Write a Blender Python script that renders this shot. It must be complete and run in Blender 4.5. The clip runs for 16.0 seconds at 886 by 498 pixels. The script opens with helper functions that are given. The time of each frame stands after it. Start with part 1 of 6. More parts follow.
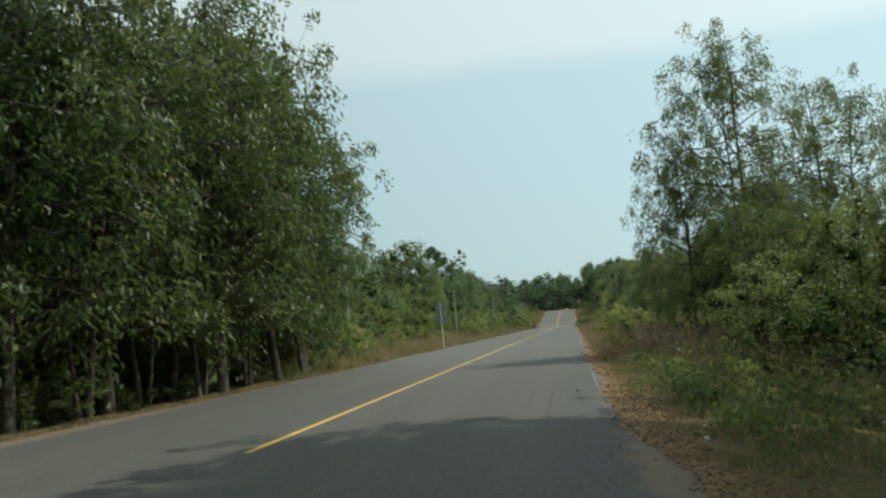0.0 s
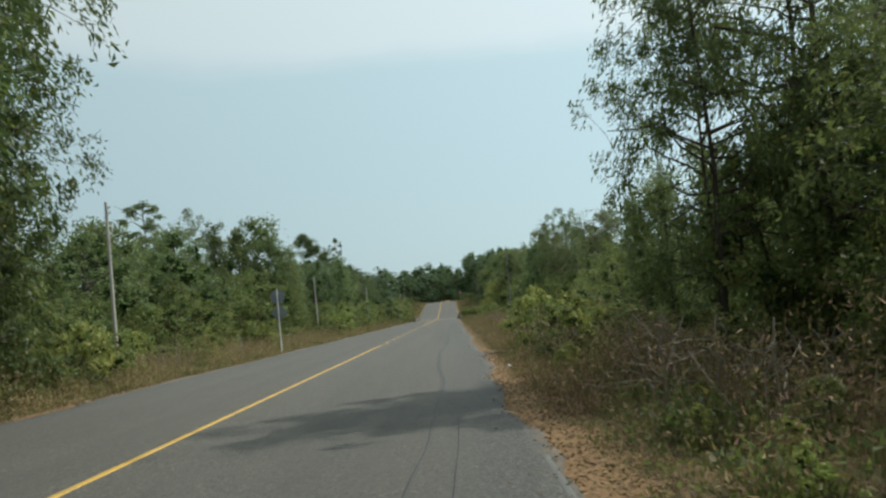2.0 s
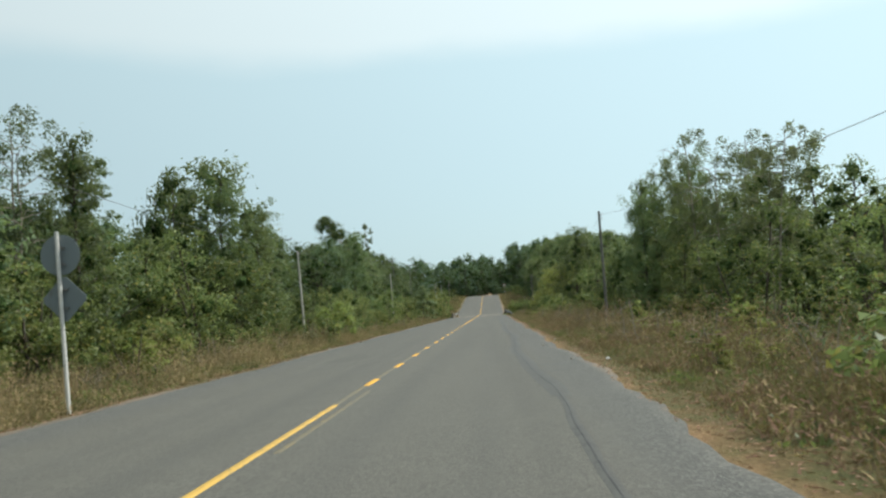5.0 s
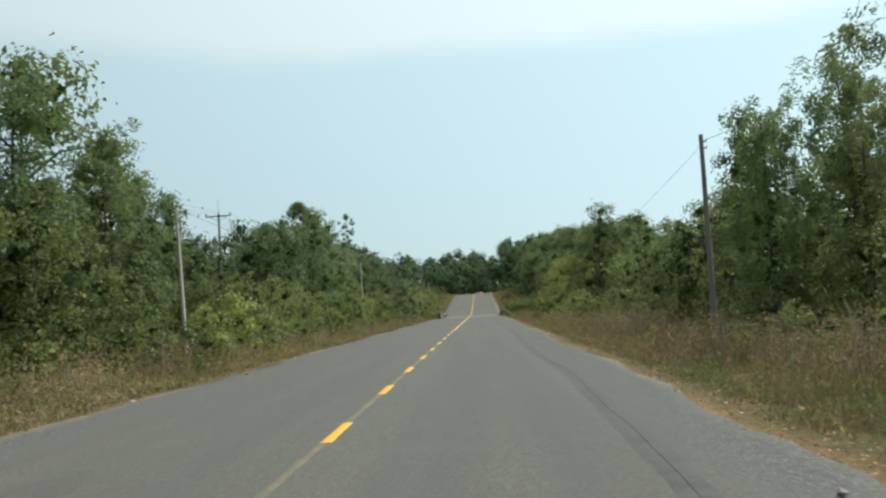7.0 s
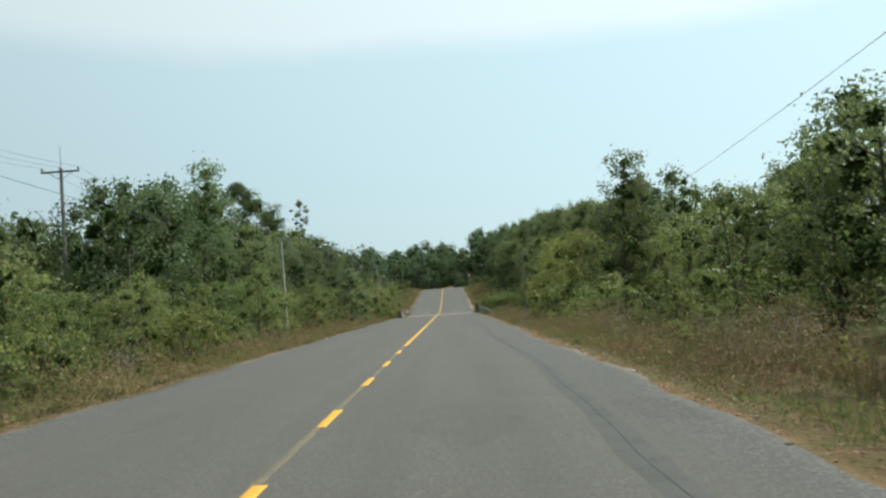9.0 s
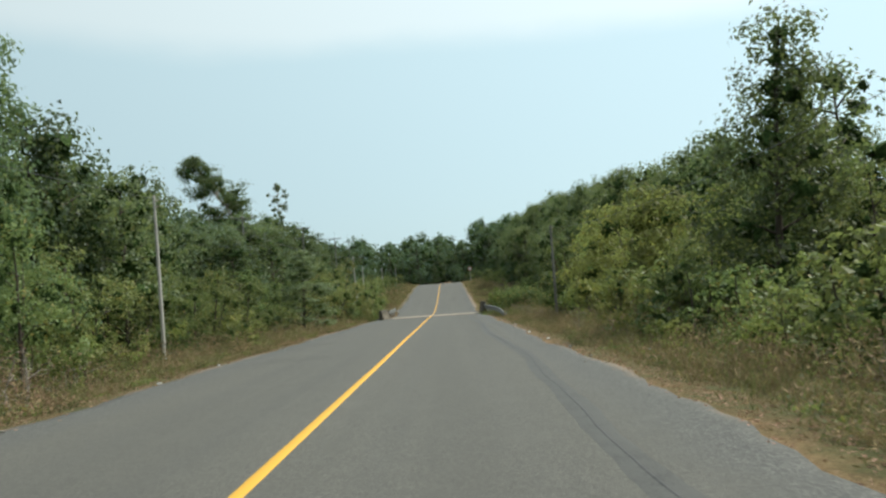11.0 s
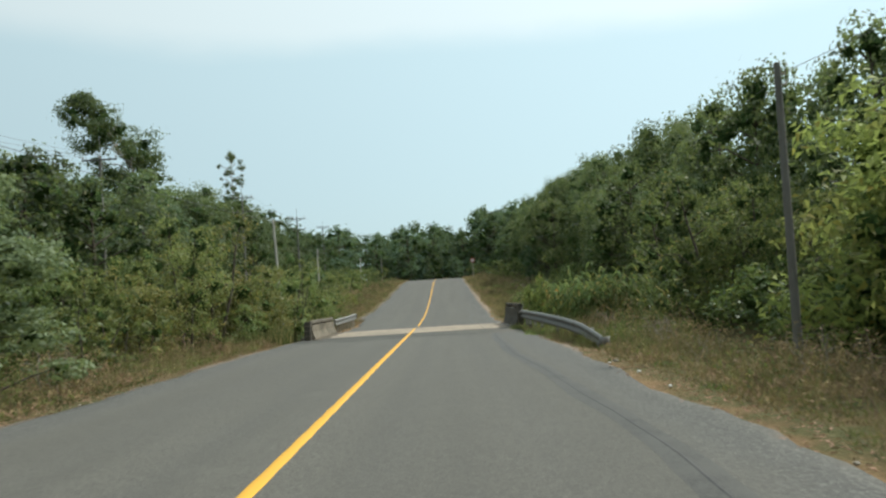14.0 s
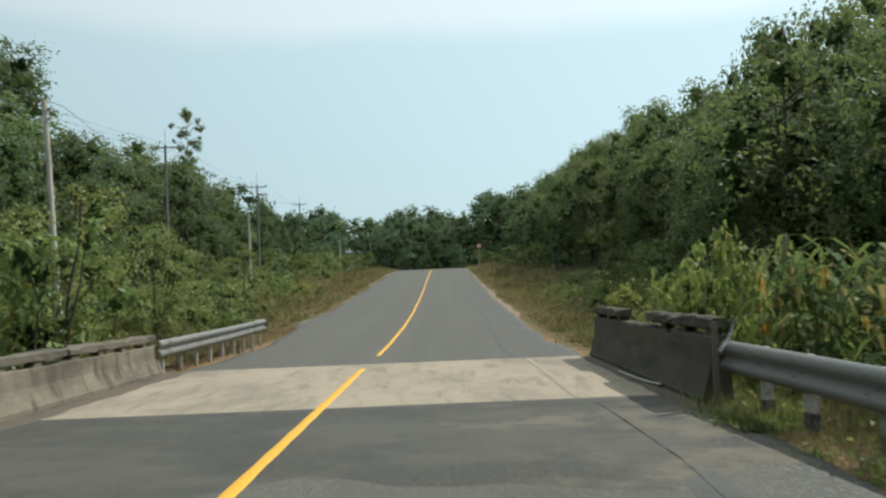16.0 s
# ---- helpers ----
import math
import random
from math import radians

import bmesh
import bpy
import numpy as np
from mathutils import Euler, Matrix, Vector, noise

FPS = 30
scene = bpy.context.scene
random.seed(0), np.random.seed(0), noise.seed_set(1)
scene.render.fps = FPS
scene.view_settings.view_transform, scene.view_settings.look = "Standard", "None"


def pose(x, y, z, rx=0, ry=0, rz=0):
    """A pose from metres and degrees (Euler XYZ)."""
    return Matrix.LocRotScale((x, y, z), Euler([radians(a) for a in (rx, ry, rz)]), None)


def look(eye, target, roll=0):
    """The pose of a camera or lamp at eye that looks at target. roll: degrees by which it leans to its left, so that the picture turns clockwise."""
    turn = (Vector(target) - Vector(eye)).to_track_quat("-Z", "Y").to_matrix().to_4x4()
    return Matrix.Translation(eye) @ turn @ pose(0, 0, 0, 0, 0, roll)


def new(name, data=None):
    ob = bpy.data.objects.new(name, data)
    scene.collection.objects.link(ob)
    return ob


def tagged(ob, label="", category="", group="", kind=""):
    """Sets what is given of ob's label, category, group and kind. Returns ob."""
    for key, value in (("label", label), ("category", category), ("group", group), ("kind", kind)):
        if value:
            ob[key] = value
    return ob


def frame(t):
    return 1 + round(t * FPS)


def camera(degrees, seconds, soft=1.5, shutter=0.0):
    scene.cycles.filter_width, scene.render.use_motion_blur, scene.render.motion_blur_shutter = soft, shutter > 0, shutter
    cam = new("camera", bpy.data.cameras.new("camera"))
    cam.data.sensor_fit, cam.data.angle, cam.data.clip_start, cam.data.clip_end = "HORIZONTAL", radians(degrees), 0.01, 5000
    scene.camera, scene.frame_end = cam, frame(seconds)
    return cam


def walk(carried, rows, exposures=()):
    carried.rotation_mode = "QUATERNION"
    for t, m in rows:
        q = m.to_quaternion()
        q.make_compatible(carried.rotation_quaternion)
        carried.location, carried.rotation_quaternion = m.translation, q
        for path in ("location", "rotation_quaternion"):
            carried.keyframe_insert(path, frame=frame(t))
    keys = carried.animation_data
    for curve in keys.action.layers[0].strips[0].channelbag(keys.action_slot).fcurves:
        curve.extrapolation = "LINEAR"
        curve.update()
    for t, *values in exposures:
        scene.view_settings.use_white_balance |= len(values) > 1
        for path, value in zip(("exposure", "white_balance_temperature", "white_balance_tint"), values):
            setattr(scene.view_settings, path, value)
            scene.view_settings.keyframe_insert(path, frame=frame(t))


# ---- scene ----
cam = camera(59.7, 16.0, soft=2.4, shutter=0.12)
# seconds, eye x y z, yaw, pitch, roll
PATH = [
    (0.0, 4.766, -0.000, 1.595, 9.43, 4.13, 4.02),
    (0.5, 4.458, 4.346, 1.458, 5.68, 3.34, 4.19),
    (1.0, 4.315, 8.802, 1.332, 2.95, 3.35, 4.34),
    (1.5, 4.295, 13.380, 1.206, 1.41, 3.53, 4.71),
    (2.0, 4.334, 18.077, 1.058, 0.64, 2.96, 4.46),
    (2.5, 4.375, 22.907, 0.895, 0.52, 2.84, 3.94),
    (3.0, 4.338, 27.864, 0.725, 2.32, 2.87, 5.02),
    (5.5, 2.663, 54.354, -0.083, 3.58, 2.74, 4.05),
    (6.0, 2.503, 60.057, -0.245, 3.23, 2.64, 4.05),
    (6.5, 2.284, 65.859, -0.412, 3.00, 2.61, 3.92),
    (7.0, 2.068, 71.760, -0.588, 2.73, 2.67, 3.45),
    (7.5, 1.956, 77.771, -0.780, 2.25, 2.54, 3.70),
    (8.0, 1.905, 83.889, -0.963, 1.64, 2.38, 3.64),
    (8.5, 1.903, 90.091, -1.155, 1.10, 2.28, 3.91),
    (9.0, 1.917, 96.354, -1.338, 0.45, 2.23, 3.99),
    (11.5, 2.021, 128.148, -2.295, 0.34, 1.92, 3.97),
    (12.0, 1.893, 134.571, -2.516, 0.48, 1.89, 3.84),
    (12.5, 1.776, 141.017, -2.721, 0.73, 1.99, 3.56),
    (13.0, 1.770, 147.496, -2.903, 0.58, 2.11, 3.57),
    (13.5, 1.814, 154.071, -3.097, 0.22, 1.76, 3.82),
    (14.0, 1.854, 160.780, -3.291, 0.06, 1.94, 3.52),
    (14.5, 1.855, 167.616, -3.484, 0.03, 2.00, 3.22),
    (15.0, 1.881, 174.508, -3.708, 0.15, 1.63, 3.21),
    (15.5, 1.915, 181.369, -3.914, 0.19, 1.78, 2.55),
    (16.0, 1.884, 188.156, -4.119, 0.03, 1.49, 2.34),
]
EXPOSURES = [(0.0, -0.2, 6200, 0), (0.5, -0.32, 6200, 0), (1.0, -0.55, 6200, 0), (1.5, -0.2, 6200, 3), (2.0, -0.25, 6200, 3), (2.5, -0.03, 6200, 3), (3.0, 0.0, 6200, 3), (14.5, 0.0, 6200, 3), (15.0, -0.18, 6200, 3), (15.5, -0.05, 6200, 3), (16.0, -0.05, 6200, 3)]
walk(cam, [(t, pose(x, y, z, 90 + pitch, roll, yaw)) for t, x, y, z, yaw, pitch, roll in PATH], EXPOSURES)

# ---- world, sun ----
SUN_ELEV, SUN_AZ = radians(50), radians(21.7)  # from the right, a little ahead
world = bpy.data.worlds.new("world")
scene.world = world
world.use_nodes = True
wn, wl = world.node_tree.nodes, world.node_tree.links
wn.clear()
w_out = wn.new("ShaderNodeOutputWorld")
w_bg = wn.new("ShaderNodeBackground")
w_sky = wn.new("ShaderNodeTexSky")
w_sky.sky_type = "NISHITA"
w_sky.sun_disc = False
w_sky.sun_elevation = SUN_ELEV
w_sky.sun_rotation = radians(90) - SUN_AZ
w_sky.air_density, w_sky.dust_density, w_sky.ozone_density = 1.0, 1.0, 1.6
# thin high cloud all over the sky, thicker in soft sheets
w_co = wn.new("ShaderNodeTexCoord")
w_sep = wn.new("ShaderNodeSeparateXYZ")
w_add = wn.new("ShaderNodeMath"); w_add.operation = "ADD"; w_add.inputs[1].default_value = 0.12
w_dv = wn.new("ShaderNodeVectorMath"); w_dv.operation = "DIVIDE"
w_cmb = wn.new("ShaderNodeCombineXYZ")
w_no = wn.new("ShaderNodeTexNoise")
w_no.inputs["Scale"].default_value = 0.55
w_no.inputs["Detail"].default_value = 8
w_no.inputs["Roughness"].default_value = 0.55
w_rmp = wn.new("ShaderNodeMapRange")
w_rmp.interpolation_type = "SMOOTHSTEP"
w_rmp.inputs["From Min"].default_value, w_rmp.inputs["From Max"].default_value = 0.335, 0.38
w_rmp.inputs["To Min"].default_value, w_rmp.inputs["To Max"].default_value = 0.0, 1.0
w_mix = wn.new("ShaderNodeMix"); w_mix.data_type = "RGBA"
w_tint = wn.new("ShaderNodeMix"); w_tint.data_type = "RGBA"
w_tint.inputs["A"].default_value = (7.0, 8.55, 9.0, 1)
w_tint.inputs["B"].default_value = (8.9, 9.7, 9.75, 1)
w_mix.inputs["Factor"].default_value = 0.86
wl.new(w_co.outputs["Generated"], w_sep.inputs[0])
wl.new(w_sep.outputs["Z"], w_add.inputs[0])
for axis in "XYZ":
    wl.new(w_add.outputs[0], w_cmb.inputs[axis])
wl.new(w_co.outputs["Generated"], w_dv.inputs[0])
wl.new(w_cmb.outputs[0], w_dv.inputs[1])
wl.new(w_dv.outputs[0], w_no.inputs["Vector"])
w_ht = wn.new("ShaderNodeMath"); w_ht.operation = "MULTIPLY_ADD"
w_ht.inputs[1].default_value = 0.11
wl.new(w_no.outputs["Fac"], w_ht.inputs[0])
wl.new(w_sep.outputs["Z"], w_ht.inputs[2])
wl.new(w_ht.outputs[0], w_rmp.inputs["Value"])
wl.new(w_rmp.outputs[0], w_tint.inputs["Factor"])
wl.new(w_tint.outputs["Result"], w_mix.inputs["B"])
wl.new(w_sky.outputs[0], w_mix.inputs["A"])
# the haze is brighter towards the sun
w_dot = wn.new("ShaderNodeVectorMath"); w_dot.operation = "DOT_PRODUCT"
w_dot.inputs[1].default_value = (math.cos(SUN_ELEV) * math.cos(SUN_AZ), math.cos(SUN_ELEV) * math.sin(SUN_AZ), math.sin(SUN_ELEV))
w_glow = wn.new("ShaderNodeMapRange")
w_glow.inputs["From Min"].default_value, w_glow.inputs["From Max"].default_value = -0.2, 0.9
w_glow.inputs["To Min"].default_value, w_glow.inputs["To Max"].default_value = 0.66, 1.24
w_mul = wn.new("ShaderNodeVectorMath"); w_mul.operation = "SCALE"
wl.new(w_co.outputs["Generated"], w_dot.inputs[0])
wl.new(w_dot.outputs["Value"], w_glow.inputs["Value"])
wl.new(w_mix.outputs["Result"], w_mul.inputs[0])
wl.new(w_glow.outputs[0], w_mul.inputs["Scale"])
wl.new(w_mul.outputs[0], w_bg.inputs["Color"])
w_bg.inputs["Strength"].default_value = 0.105
wl.new(w_bg.outputs[0], w_out.inputs["Surface"])

sun = new("sun", bpy.data.lights.new("sun", "SUN"))
sun.data.energy, sun.data.angle, sun.data.color = 4.6, radians(0.6), (1.0, 0.93, 0.82)
sun.matrix_world = look((60, 0, 80), (60 - math.cos(SUN_ELEV) * math.cos(SUN_AZ), -math.cos(SUN_ELEV) * math.sin(SUN_AZ), 80 - math.sin(SUN_ELEV)))

# ---- materials ----


def material(name, rough=0.9, spec=0.3):
    m = bpy.data.materials.new(name)
    m.use_nodes = True
    b = m.node_tree.nodes["Principled BSDF"]
    b.inputs["Roughness"].default_value = rough
    b.inputs["Specular IOR Level"].default_value = spec
    return m, m.node_tree.nodes, m.node_tree.links, b


def noise_node(nodes, links, scale, detail=4, coord="Object", rough=0.6, stretch=None):
    co = nodes.new("ShaderNodeTexCoord")
    n = nodes.new("ShaderNodeTexNoise")
    n.inputs["Scale"].default_value = scale
    n.inputs["Detail"].default_value = detail
    n.inputs["Roughness"].default_value = rough
    if stretch:
        mp = nodes.new("ShaderNodeMapping")
        mp.inputs["Scale"].default_value = stretch
        links.new(co.outputs[coord], mp.inputs["Vector"])
        links.new(mp.outputs[0], n.inputs["Vector"])
    else:
        links.new(co.outputs[coord], n.inputs["Vector"])
    return n.outputs["Fac"]


def ramp(nodes, links, source, stops):
    r = nodes.new("ShaderNodeValToRGB")
    while len(r.color_ramp.elements) < len(stops):
        r.color_ramp.elements.new(0.5)
    for e, (p, c) in zip(r.color_ramp.elements, stops):
        e.position, e.color = p, (*c, 1) if len(c) == 3 else c
    links.new(source, r.inputs["Fac"])
    return r.outputs["Color"]


def mixed(nodes, links, fac, a, b, mode="MIX"):
    m = nodes.new("ShaderNodeMix")
    m.data_type, m.blend_type = "RGBA", mode
    for socket, value in (("Factor", fac), ("A", a), ("B", b)):
        s = m.inputs[socket]
        if isinstance(value, bpy.types.NodeSocket):
            links.new(value, s)
        elif isinstance(value, (int, float)):
            s.default_value = value
        else:
            s.default_value = (*value, 1)
    return m.outputs["Result"]


def bumped(nodes, links, bsdf, height, strength=0.4, distance=0.01):
    b = nodes.new("ShaderNodeBump")
    b.inputs["Strength"].default_value = strength
    b.inputs["Distance"].default_value = distance
    links.new(height, b.inputs["Height"])
    links.new(b.outputs[0], bsdf.inputs["Normal"])


def maths(nodes, links, op, a, b=None, c=None):
    m = nodes.new("ShaderNodeMath")
    m.operation = op
    for i, v in enumerate((a, b, c)):
        if isinstance(v, bpy.types.NodeSocket):
            links.new(v, m.inputs[i])
        elif v is not None:
            m.inputs[i].default_value = v
    return m.outputs[0]


def step_range(nodes, links, v, lo, hi, to_lo=0.0, to_hi=1.0):
    m = nodes.new("ShaderNodeMapRange")
    m.interpolation_type = "SMOOTHSTEP"
    links.new(v, m.inputs["Value"])
    for k, x in (("From Min", lo), ("From Max", hi), ("To Min", to_lo), ("To Max", to_hi)):
        m.inputs[k].default_value = x
    return m.outputs[0]


def leaf_material(name, dark, light, old, old_share=0.06, rough=0.55, through_share=0.36, gloss=0.22):
    """Two-sided leaf: colours differ leaf by leaf and from plant to plant."""
    m, n, l, b = material(name, rough, gloss)
    geo = n.new("ShaderNodeNewGeometry")
    info = n.new("ShaderNodeObjectInfo")
    c = mixed(n, l, geo.outputs["Random Per Island"], dark, light)
    hue = n.new("ShaderNodeHueSaturation")
    l.new(c, hue.inputs["Color"])
    hue.inputs["Saturation"].default_value = 0.9
    l.new(step_range(n, l, info.outputs["Random"], 0, 1, 0.465, 0.515), hue.inputs["Hue"])
    l.new(step_range(n, l, maths(n, l, "FRACT", maths(n, l, "MULTIPLY", info.outputs["Random"], 7.31)), 0, 1, 0.5, 1.3), hue.inputs["Value"])
    far = maths(n, l, "FRACT", maths(n, l, "MULTIPLY", geo.outputs["Random Per Island"], 37.7))
    c2 = mixed(n, l, maths(n, l, "LESS_THAN", far, old_share), hue.outputs[0], old)
    l.new(c2, b.inputs["Base Color"])
    tr = n.new("ShaderNodeBsdfTranslucent")
    l.new(mixed(n, l, 0.6, c2, (0.25, 0.31, 0.09), "MIX"), tr.inputs["Color"])
    mx = n.new("ShaderNodeMixShader")
    mx.inputs[0].default_value = through_share
    l.new(b.outputs[0], mx.inputs[1])
    l.new(tr.outputs[0], mx.inputs[2])
    l.new(mx.outputs[0], n["Material Output"].inputs["Surface"])
    return m


leaf_acacia = leaf_material("leaf_acacia", (0.024, 0.049, 0.012), (0.079, 0.134, 0.027), (0.2, 0.2, 0.05), 0.04, 0.42, 0.36, 0.3)
leaf_open = leaf_material("leaf_open", (0.048, 0.080, 0.028), (0.155, 0.21, 0.066), (0.22, 0.22, 0.07), 0.04, 0.42, 0.6, 0.34)
leaf_grey = leaf_material("leaf_grey", (0.072, 0.092, 0.053), (0.156, 0.175, 0.089), (0.19, 0.18, 0.08), 0.05, 0.55, 0.42)
leaf_broad = leaf_material("leaf_broad", (0.07, 0.109, 0.03), (0.192, 0.242, 0.061), (0.3, 0.24, 0.06), 0.06, 0.5, 0.45, 0.3)
leaf_bright = leaf_material("leaf_bright", (0.132, 0.179, 0.029), (0.300, 0.330, 0.058), (0.34, 0.28, 0.07), 0.1, 0.5, 0.45, 0.3)
leaf_forest = leaf_material("leaf_forest", (0.056, 0.097, 0.044), (0.147, 0.199, 0.074), (0.2, 0.2, 0.07), 0.04, 0.5, 0.45, 0.3)
# the forest leaf made darker: shade of the left woods is in the colour
leaf_forest_shade = leaf_material("leaf_forest_shade", (0.039, 0.07, 0.038), (0.101, 0.152, 0.068), (0.14, 0.13, 0.06), 0.05, 0.5, 0.38, 0.25)
# distant leaves: the blue of the haze is mixed into their colour
leaf_far_haze = leaf_material("leaf_far_haze", (0.039, 0.08, 0.061), (0.099, 0.165, 0.112), (0.14, 0.17, 0.09), 0.04, 0.6, 0.4, 0.2)
leaf_yellow = leaf_material("leaf_yellow", (0.18, 0.215, 0.042), (0.34, 0.365, 0.072), (0.36, 0.29, 0.06), 0.05, 0.5, 0.55)
leaf_tier = leaf_material("leaf_tier", (0.12, 0.175, 0.09), (0.26, 0.33, 0.16), (0.2, 0.22, 0.07), 0.04, 0.5, 0.45, 0.3)
leaf_autumn = leaf_material("leaf_autumn", (0.090, 0.112, 0.025), (0.240, 0.238, 0.053), (0.34, 0.24, 0.06), 0.09, 0.5, 0.45, 0.35)
leaf_dead = leaf_material("leaf_dead", (0.135, 0.084, 0.045), (0.29, 0.186, 0.1), (0.38, 0.28, 0.15), 0.2, 0.8, 0.2)
leaf_litter = leaf_material("leaf_litter", (0.2, 0.12, 0.068), (0.4, 0.27, 0.16), (0.16, 0.1, 0.06), 0.15, 0.85, 0.15)
blade_dry = leaf_material("blade_dry", (0.19, 0.128, 0.068), (0.36, 0.25, 0.135), (0.16, 0.19, 0.06), 0.15, 0.8, 0.25)
blade_green = leaf_material("blade_green", (0.075, 0.092, 0.03), (0.17, 0.18, 0.06), (0.34, 0.27, 0.12), 0.28, 0.65, 0.3)
leaf_olive = leaf_material("leaf_olive", (0.062, 0.062, 0.03), (0.155, 0.135, 0.066), (0.26, 0.17, 0.1), 0.2, 0.75, 0.3)
leaf_reed = leaf_material("leaf_reed", (0.045, 0.08, 0.024), (0.115, 0.165, 0.045), (0.32, 0.25, 0.08), 0.1, 0.7, 0.4, 0.12)
leaf_gold = leaf_material("leaf_gold", (0.5, 0.32, 0.03), (0.62, 0.42, 0.05), (0.4, 0.22, 0.05), 0.2, 0.6, 0.3)


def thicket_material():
    """Twigs and inner leaves in the heart of a crown, its shade painted as darker green."""
    m, n, l, b = material("leaf_heart_shade", 0.9, 0.1)
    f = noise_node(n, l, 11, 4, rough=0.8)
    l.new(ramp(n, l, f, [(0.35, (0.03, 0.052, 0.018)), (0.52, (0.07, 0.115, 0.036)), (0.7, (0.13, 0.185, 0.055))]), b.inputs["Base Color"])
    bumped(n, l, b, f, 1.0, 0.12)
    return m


leaf_heart_shade = thicket_material()


def bark_material(name, a, b_, scale):
    m, n, l, b = material(name, 0.9, 0.2)
    f = noise_node(n, l, scale, 6, stretch=(1, 1, 0.18))
    g = noise_node(n, l, 1.3, 3)
    c = mixed(n, l, f, a, b_)
    c = mixed(n, l, step_range(n, l, g, 0.5, 0.7, 0, 0.5), c, (0.2, 0.19, 0.15))
    l.new(c, b.inputs["Base Color"])
    bumped(n, l, b, f, 0.7, 0.02)
    return m


bark = bark_material("bark", (0.03, 0.024, 0.018), (0.115, 0.095, 0.074), 14)
bark_pale = bark_material("bark_pale", (0.14, 0.12, 0.09), (0.34, 0.3, 0.25), 9)


def asphalt_material(name="asphalt", tone=1.0, mottle=False):
    m, n, l, b = material(name, 0.82, 0.35)
    geo = n.new("ShaderNodeNewGeometry")
    sep = n.new("ShaderNodeSeparateXYZ")
    l.new(geo.outputs["Position"], sep.inputs[0])
    fine = noise_node(n, l, 46, 2, rough=0.8)
    grain = noise_node(n, l, 17, 4, rough=0.7)
    mid = noise_node(n, l, 1.1, 5)
    lane = noise_node(n, l, 0.5, 5, stretch=(2.2, 0.05, 1))
    mixf = maths(n, l, "MULTIPLY_ADD", grain, 0.35, maths(n, l, "MULTIPLY", fine, 0.65))
    c = ramp(n, l, mixf, [(0.37, (0.034, 0.032, 0.028)), (0.5, (0.096, 0.09, 0.077)), (0.62, (0.225, 0.212, 0.182))])
    c = mixed(n, l, step_range(n, l, sep.outputs["Y"], 25, 60, 0.0, 0.42), c, (0.098, 0.092, 0.08))
    c = mixed(n, l, step_range(n, l, lane, 0.35, 0.68, 0.0, 0.4), c, (0.074, 0.07, 0.062))
    c = mixed(n, l, step_range(n, l, mid, 0.5, 0.75, 0.0, 0.3), c, (0.128, 0.121, 0.105))
    # coarse gravelly shoulders
    ax = maths(n, l, "ABSOLUTE", sep.outputs["X"])
    edge = maths(n, l, "ADD", ax, maths(n, l, "MULTIPLY", noise_node(n, l, 0.7, 5), 1.0))
    vor = n.new("ShaderNodeTexVoronoi")
    vor.inputs["Scale"].default_value = 38
    co = n.new("ShaderNodeTexCoord")
    l.new(co.outputs["Object"], vor.inputs["Vector"])
    bw = n.new("ShaderNodeRGBToBW")
    l.new(vor.outputs["Color"], bw.inputs[0])
    gravel = ramp(n, l, bw.outputs[0], [(0.2, (0.056, 0.055, 0.053)), (0.6, (0.092, 0.09, 0.084)), (0.9, (0.19, 0.182, 0.168))])
    onto = step_range(n, l, edge, 4.2, 5.4, 0, 0.75)
    c = mixed(n, l, onto, c, gravel)
    dust = step_range(n, l, maths(n, l, "ADD", ax, maths(n, l, "MULTIPLY", noise_node(n, l, 2.6, 6), 0.7)), 5.5, 5.9, 0, 0.75)
    c = mixed(n, l, dust, c, (0.25, 0.175, 0.11))
    # wheel paths a little darker and smoother
    wp = maths(n, l, "ABSOLUTE", maths(n, l, "SUBTRACT", maths(n, l, "ABSOLUTE", maths(n, l, "SUBTRACT", ax, 1.95)), 0.8))
    c = mixed(n, l, step_range(n, l, wp, 0.0, 0.5, 0.14, 0.0), c, (0.072, 0.07, 0.067))
    # darker on the upper stretch, easing off down the road
    c = mixed(n, l, step_range(n, l, sep.outputs["Y"], 14, 40, 0.26, 0.0), c, (0.03, 0.029, 0.026))
    if tone != 1.0:
        c = mixed(n, l, 1.0, c, (tone, tone, tone), "MULTIPLY")
    if mottle:
        blot = noise_node(n, l, 0.75, 5, rough=0.65, stretch=(0.6, 1.0, 1))
        c = mixed(n, l, step_range(n, l, blot, 0.45, 0.65, 0, 0.6), c, (0.085, 0.08, 0.07))
        dusty = maths(n, l, "ADD", noise_node(n, l, 0.9, 6, rough=0.7), step_range(n, l, sep.outputs["X"], 0.5, 5.0, -0.12, 0.12))
        c = mixed(n, l, step_range(n, l, dusty, 0.5, 0.68, 0, 0.6), c, (0.15, 0.125, 0.095))
    l.new(c, b.inputs["Base Color"])
    bumped(n, l, b, mixed(n, l, onto, mixf, vor.outputs["Distance"]), 0.7, 0.014)
    return m


asphalt = asphalt_material(tone=0.87)
asphalt_new = asphalt_material("asphalt_new", 0.52, True)
asphalt_worn = asphalt_material("asphalt_worn", 0.79)


